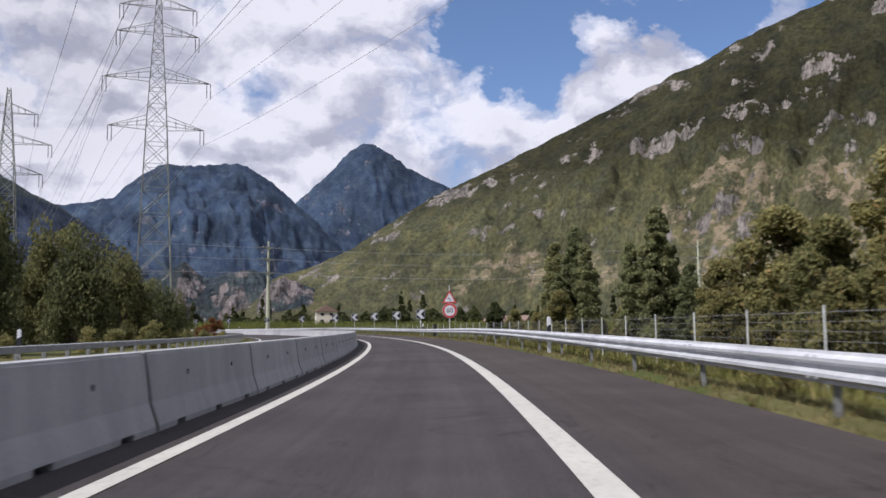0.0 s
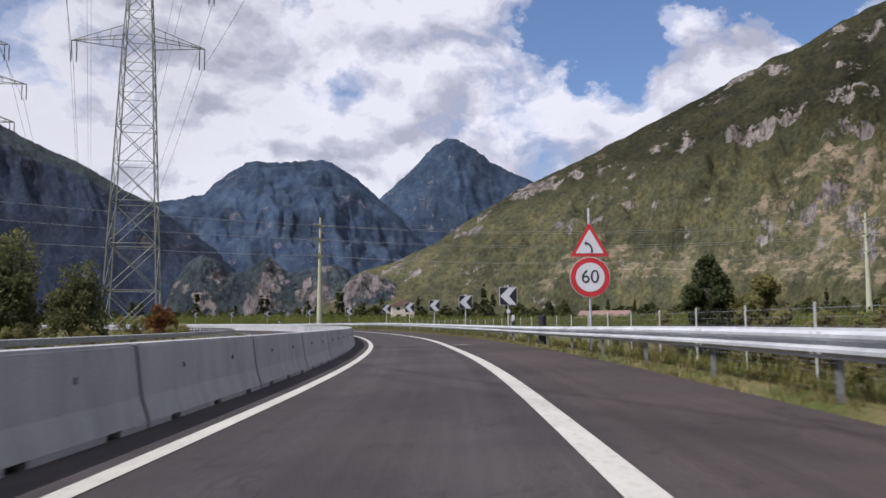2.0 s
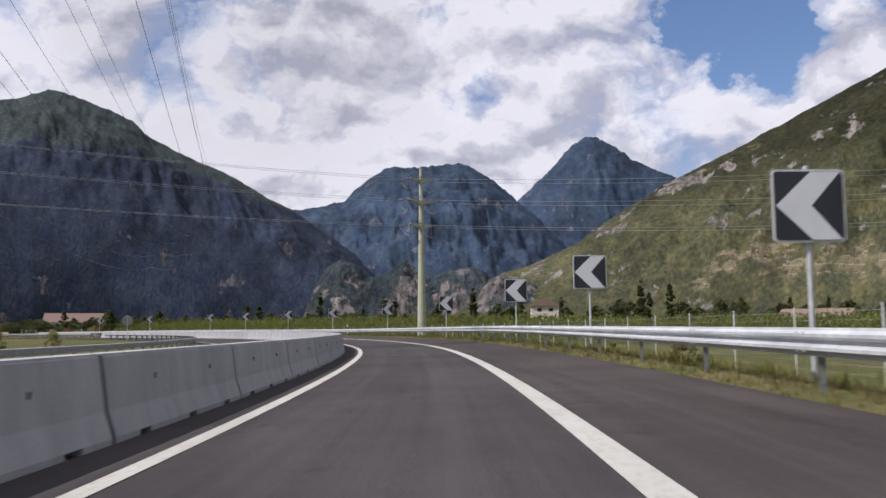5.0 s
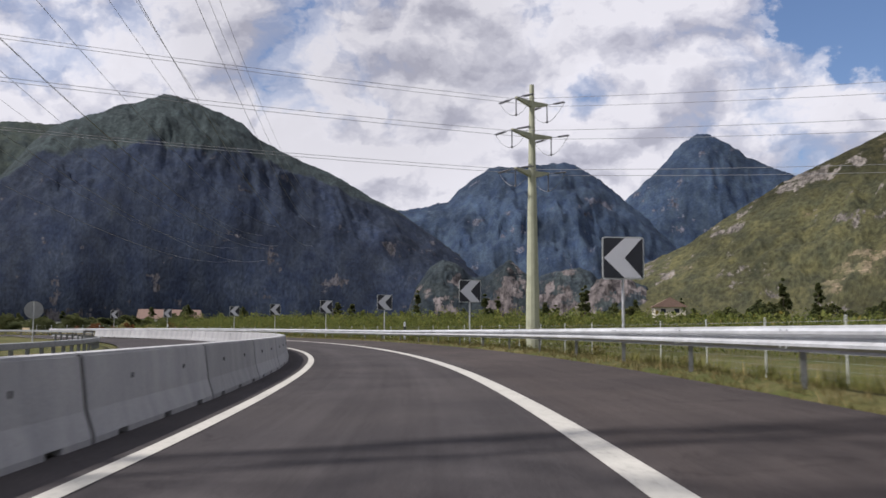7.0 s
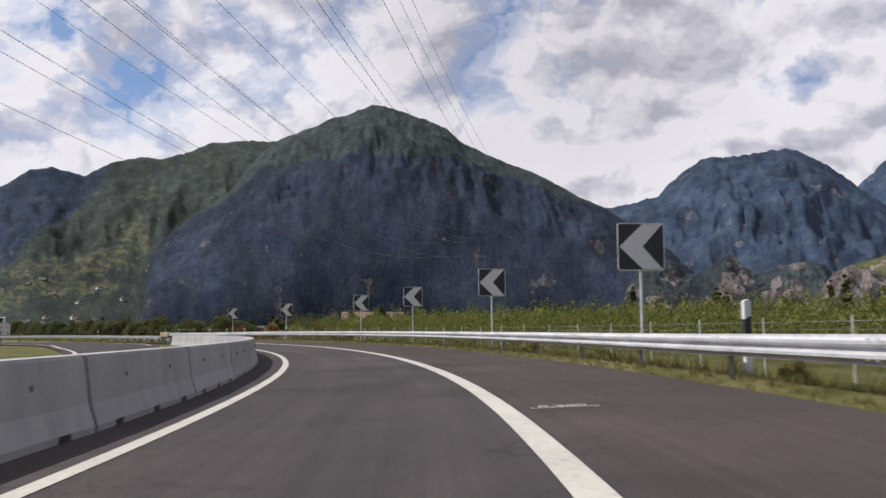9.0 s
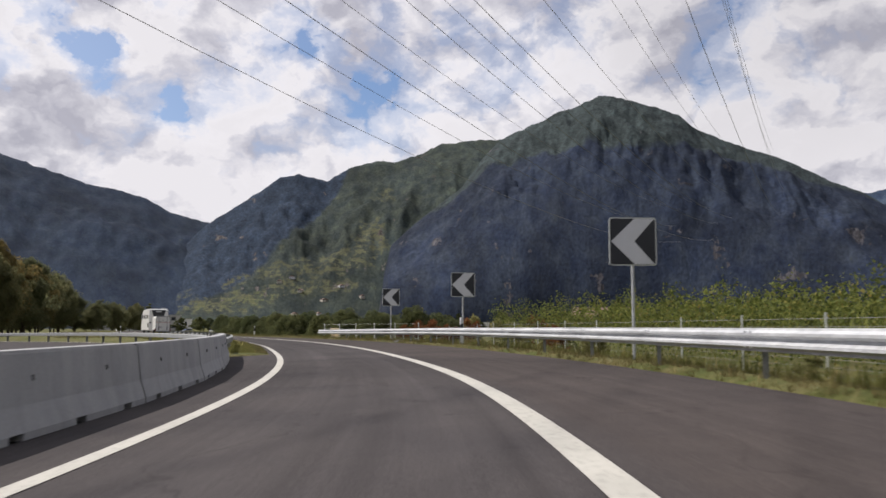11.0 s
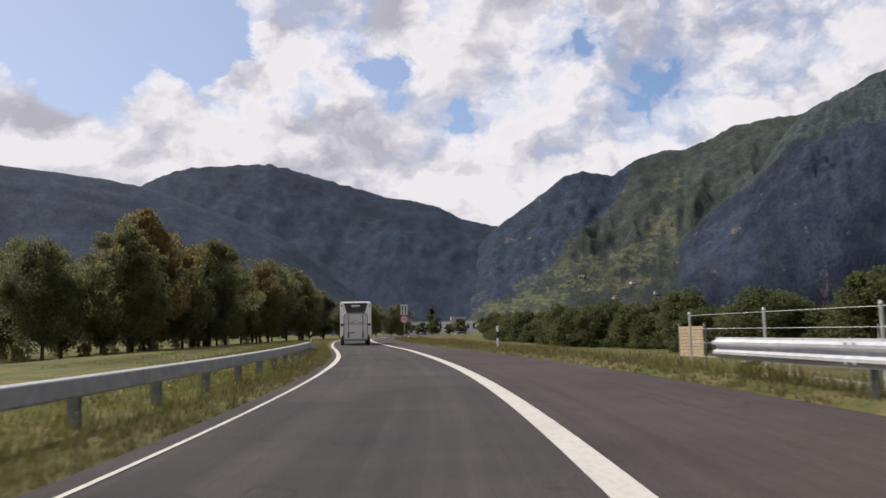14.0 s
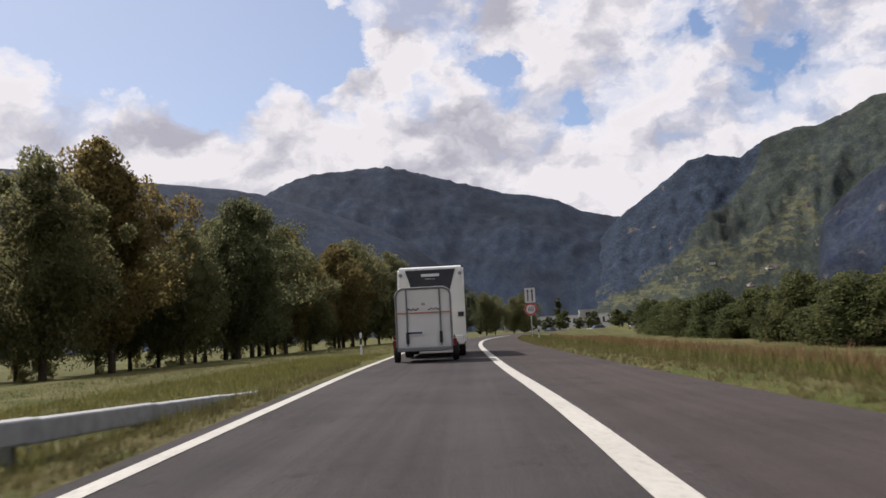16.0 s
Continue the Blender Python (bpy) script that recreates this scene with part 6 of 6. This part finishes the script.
# ---------- motorhome and its trailer ----------
def wheel(parent, x, y, r, w):
    wh = new("wheel")
    wh.parent = parent
    wh.matrix_basis = pose(x, y, r)
    bm = bmesh.new()
    rod(bm, (-w / 2, 0, 0), (w / 2, 0, 0), r, sides=24)
    bmesh.ops.bevel(bm, geom=[e for e in bm.edges if abs(e.verts[0].co.x - e.verts[1].co.x) < 1e-4], offset=0.025, segments=2, affect="EDGES")
    part("tyre", bm, RUBBER, wh)
    bm = bmesh.new()
    rod(bm, (-w / 2 - 0.008, 0, 0), (w / 2 + 0.008, 0, 0), r * 0.58, sides=20)
    part("rim", bm, TRIM, wh)


def parked_car(m, paint, label):
    """A small estate car; y runs from its tail to its nose."""
    root = thing("car", m, label, "car", "cars by the junction")
    bm = bmesh.new()
    low = [(0.0, 0.42), (0.02, 0.82), (0.25, 0.92), (3.0, 0.90), (4.0, 0.76), (4.2, 0.60), (4.2, 0.34), (0.1, 0.34)]
    a, b = [[bm.verts.new((x, y, z)) for y, z in low] for x in (-0.87, 0.87)]
    bm.faces.new(a), bm.faces.new(b[::-1])
    for i in range(len(low)):
        e = (i + 1) % len(low)
        bm.faces.new((a[i], b[i], b[e], a[e]))
    bmesh.ops.recalc_face_normals(bm, faces=bm.faces)
    bmesh.ops.bevel(bm, geom=[e for e in bm.edges if e.verts[0].co.x == e.verts[1].co.x], offset=0.07, segments=2, affect="EDGES")
    part("body", bm, paint, root)
    bm = bmesh.new()
    lo, hi = [(-0.80, 0.25, 0.9), (0.80, 0.25, 0.9), (0.80, 3.05, 0.9), (-0.80, 3.05, 0.9)], [(-0.62, 0.55, 1.42), (0.62, 0.55, 1.42), (0.62, 2.2, 1.42), (-0.62, 2.2, 1.42)]
    va, vb = [bm.verts.new(v) for v in lo], [bm.verts.new(v) for v in hi]
    for i in range(4):
        e = (i + 1) % 4
        bm.faces.new((va[i], va[e], vb[e], vb[i]))
    part("glazing", bm, GLASS, root)
    bm = bmesh.new()
    box(bm, 0, 1.38, 1.44, 1.28, 1.75, 0.06, bevel=0.025)
    part("roof", bm, paint, root)
    for sd in (-1, 1):
        bm = bmesh.new()
        box(bm, sd * 0.72, 0.0, 0.74, 0.22, 0.06, 0.14, bevel=0.02)
        part("tail_light", bm, TAIL, root)
        bm = bmesh.new()
        box(bm, sd * 0.66, 4.17, 0.62, 0.26, 0.06, 0.12, bevel=0.02)
        part("headlight", bm, SIGNWHITE, root)
        for y in (0.85, 3.35):
            wheel(root, sd * 0.80, y, 0.31, 0.2)


def trailer(m):
    root = thing("box_trailer", m, "white box trailer with grey tube frame and orange strap", "trailer")
    bm = bmesh.new()
    W, z0, z1, L = 1.72, 0.48, 2.32, 3.0
    pts = [(-W / 2, z0), (W / 2, z0), (W / 2, z1 - 0.22), (W / 2 - 0.06, z1 - 0.08), (W / 2 - 0.2, z1), (-W / 2 + 0.2, z1), (-W / 2 + 0.06, z1 - 0.08), (-W / 2, z1 - 0.22)]
    prism(bm, pts, 0, L)
    part("body", bm, VEHWHITE, root)
    bm = bmesh.new()
    prism(bm, [(x * 0.93, z0 + 0.06 + (z - z0) * 0.94) for x, z in pts], -0.02, 0.01)
    part("rear_door", bm, VEHWHITE, root, "white rear door")
    for x in (-0.52, 0.52):
        bm = bmesh.new()
        rod(bm, (x, -0.05, z0 + 0.05), (x, -0.05, z1 - 0.03), 0.026, sides=8)
        part("door_bar", bm, TRIM, root)
        bm = bmesh.new()
        box(bm, x, -0.07, 0.78, 0.1, 0.05, 0.36, bevel=0.01)
        part("latch", bm, VEHDARK, root)
    bm = bmesh.new()
    for a, b in zip(pts[2:], pts[3:]):
        rod(bm, (a[0], -0.02, a[1]), (b[0], -0.02, b[1]), 0.035, sides=8)
    for sd in (-1, 1):
        rod(bm, (sd * W / 2, -0.02, z0), (sd * W / 2, -0.02, z1 - 0.22), 0.03, sides=8)
    part("frame", bm, TRIM, root)
    bm = bmesh.new()
    box(bm, 0, -0.045, 1.55, W + 0.06, 0.012, 0.035)
    part("strap", bm, ORANGE, root)
    bm = bmesh.new()
    for i in range(14):
        if abs(i - 6.5) > 1.6:
            for j in range(2):
                if (i + j) % 2:
                    box(bm, -0.46 + i * 0.071, -0.026, 1.64 + j * 0.035, 0.071, 0.012, 0.035)
    part("checker_strip", bm, VEHDARK, root)
    bm = bmesh.new()
    box(bm, -0.28, -0.04, 0.93, 0.52, 0.02, 0.12, bevel=0.005)
    part("number_plate", bm, SIGNWHITE, root)
    bm = bmesh.new()
    box(bm, -0.28, -0.052, 0.93, 0.42, 0.006, 0.055)
    part("plate_bar", bm, VEHDARK, root)
    bm = bmesh.new()
    box(bm, 0, 0.0, 0.42, 1.7, 0.14, 0.12, bevel=0.02)
    part("bumper", bm, TRIM, root)
    bm = bmesh.new()
    box(bm, 0, L / 2, 0.4, 1.3, L, 0.1)
    part("chassis", bm, VEHDARK, root)
    for sd in (-1, 1):
        bm = bmesh.new()
        box(bm, sd * 0.93, 0.02, 0.6, 0.13, 0.07, 0.24, bevel=0.01)
        part("tail_light", bm, TAIL, root, "red tail light")
        bm = bmesh.new()
        prism(bm, [(sd * 0.88, 0.74), (sd * 0.98, 0.74), (sd * 0.93, 0.84)], -0.03, -0.015)
        part("reflector", bm, TAIL, root)
        bm = bmesh.new()
        box(bm, sd * 0.95, 1.2, 0.68, 0.22, 0.9, 0.06, bevel=0.02)
        part("mudguard", bm, VEHWHITE, root)
        wheel(root, sd * 0.95, 1.2, 0.31, 0.19)
    bm = bmesh.new()
    rod(bm, (-0.5, L, 0.42), (0, L + 1.4, 0.45), 0.05, sides=6)
    rod(bm, (0.5, L, 0.42), (0, L + 1.4, 0.45), 0.05, sides=6)
    part("drawbar", bm, TRIM, root)
    bm = bmesh.new()
    for x in (-0.03, 0.03):
        prism(bm, [(x - 0.03, 1.78), (x + 0.03, 1.78), (x, 1.9)], -0.026, -0.018)
    part("emblem", bm, TRIM, root)


def motorhome(m):
    root = thing("motorhome", m, "tall white motorhome with a dark rear panel", "motorhome")
    W, z0, z1, L = 2.45, 0.55, 3.36, 8.0
    side = [(0.0, z0), (0.0, 2.9), (0.12, z1 - 0.06), (0.35, z1), (L - 1.6, z1 - 0.05), (L - 0.7, z1 - 0.6), (L - 0.1, 1.5), (L, 1.0), (L, z0)]
    bm = bmesh.new()
    a = [bm.verts.new((-W / 2, y, z)) for y, z in side]
    b = [bm.verts.new((W / 2, y, z)) for y, z in side]
    bm.faces.new(a)
    bm.faces.new(b[::-1])
    for i in range(len(side)):
        j = (i + 1) % len(side)
        bm.faces.new((a[i], b[i], b[j], a[j]))
    bmesh.ops.recalc_face_normals(bm, faces=bm.faces)
    es = [e for e in bm.edges if e.verts[0].co.x == e.verts[1].co.x and e.verts[0].co.z > 1.2 and e.verts[1].co.z > 1.2]
    bmesh.ops.bevel(bm, geom=es, offset=0.09, segments=3, affect="EDGES")
    part("body", bm, VEHWHITE, root)
    bm = bmesh.new()
    prism(bm, [(-0.92, 3.22), (0.92, 3.22), (0.62, 2.2), (-0.62, 2.2)], -0.02, 0.16)
    part("rear_panel", bm, VEHDARK, root, "glossy dark trapezoid rear panel")
    bm = bmesh.new()
    box(bm, 0, -0.03, 3.02, 0.66, 0.01, 0.10)
    part("name_bar", bm, SIGNWHITE, root)
    for i in range(5):
        bm = bmesh.new()
        box(bm, -0.16 + i * 0.08, -0.03, 2.88, 0.03, 0.01, 0.03)
        part("dot", bm, SIGNWHITE, root)
    for sd in (-1, 1):
        bm = bmesh.new()
        rod(bm, (sd * 1.09, -0.03, 3.05), (sd * 1.09, 0.02, 3.05), 0.07, sides=14)
        part("marker_lamp", bm, TRIM, root)
        bm = bmesh.new()
        box(bm, sd * 1.06, -0.02, 1.55, 0.22, 0.06, 0.17, bevel=0.02)
        part("tail_light", bm, VEHDARK, root)
        bm = bmesh.new()
        box(bm, sd * (W / 2 + 0.16), L - 1.0, 2.2, 0.14, 0.12, 0.46, bevel=0.03)
        part("mirror", bm, VEHDARK, root)
        for y0, w in ((0.9, 1.1), (2.6, 0.8), (4.2, 1.2), (6.0, 0.9)):
            bm = bmesh.new()
            box(bm, sd * (W / 2 + 0.004), y0 + w / 2, 2.35, 0.03, w, 0.5, bevel=0.012)
            part("window", bm, GLASS, root)
        bm = bmesh.new()
        prism(bm, [(sd * (W / 2 + 0.006) - 0.006, 0.9), (sd * (W / 2 + 0.006) + 0.006, 0.9), (sd * (W / 2 + 0.006) + 0.006, 1.5), (sd * (W / 2 + 0.006) - 0.006, 1.5)], 0.2, 1.3)
        part("side_panel", bm, VEHDARK, root)
        for y in (1.9, 2.75, 6.6):
            wheel(root, sd * 1.03, y, 0.36, 0.26)
    bm = bmesh.new()
    box(bm, 0, 0.0, 0.62, 2.3, 0.16, 0.34, bevel=0.04)
    part("bumper", bm, VEHWHITE, root)


tm = pose(*road_xy(330.0, -1.45), surf(330, -1.45), 0, 0.5, 78.0)
trailer(tm)
motorhome(tm @ pose(0.12, 4.6, 0, 0, 0, -0.5))

# ---------- cars on the far junction ----------
for (x, y, turn), paint, label in (((-318, 300, 190), CARGREY, "small grey car on the road by the junction"), ((-345, 318, 60), VEHWHITE, "white car on the road by the junction"), ((-352, 300, 95), CARDARK, "dark blue car on the road by the junction")):
    parked_car(pose(x, y, FIELD, 0, 0, turn), paint, label)
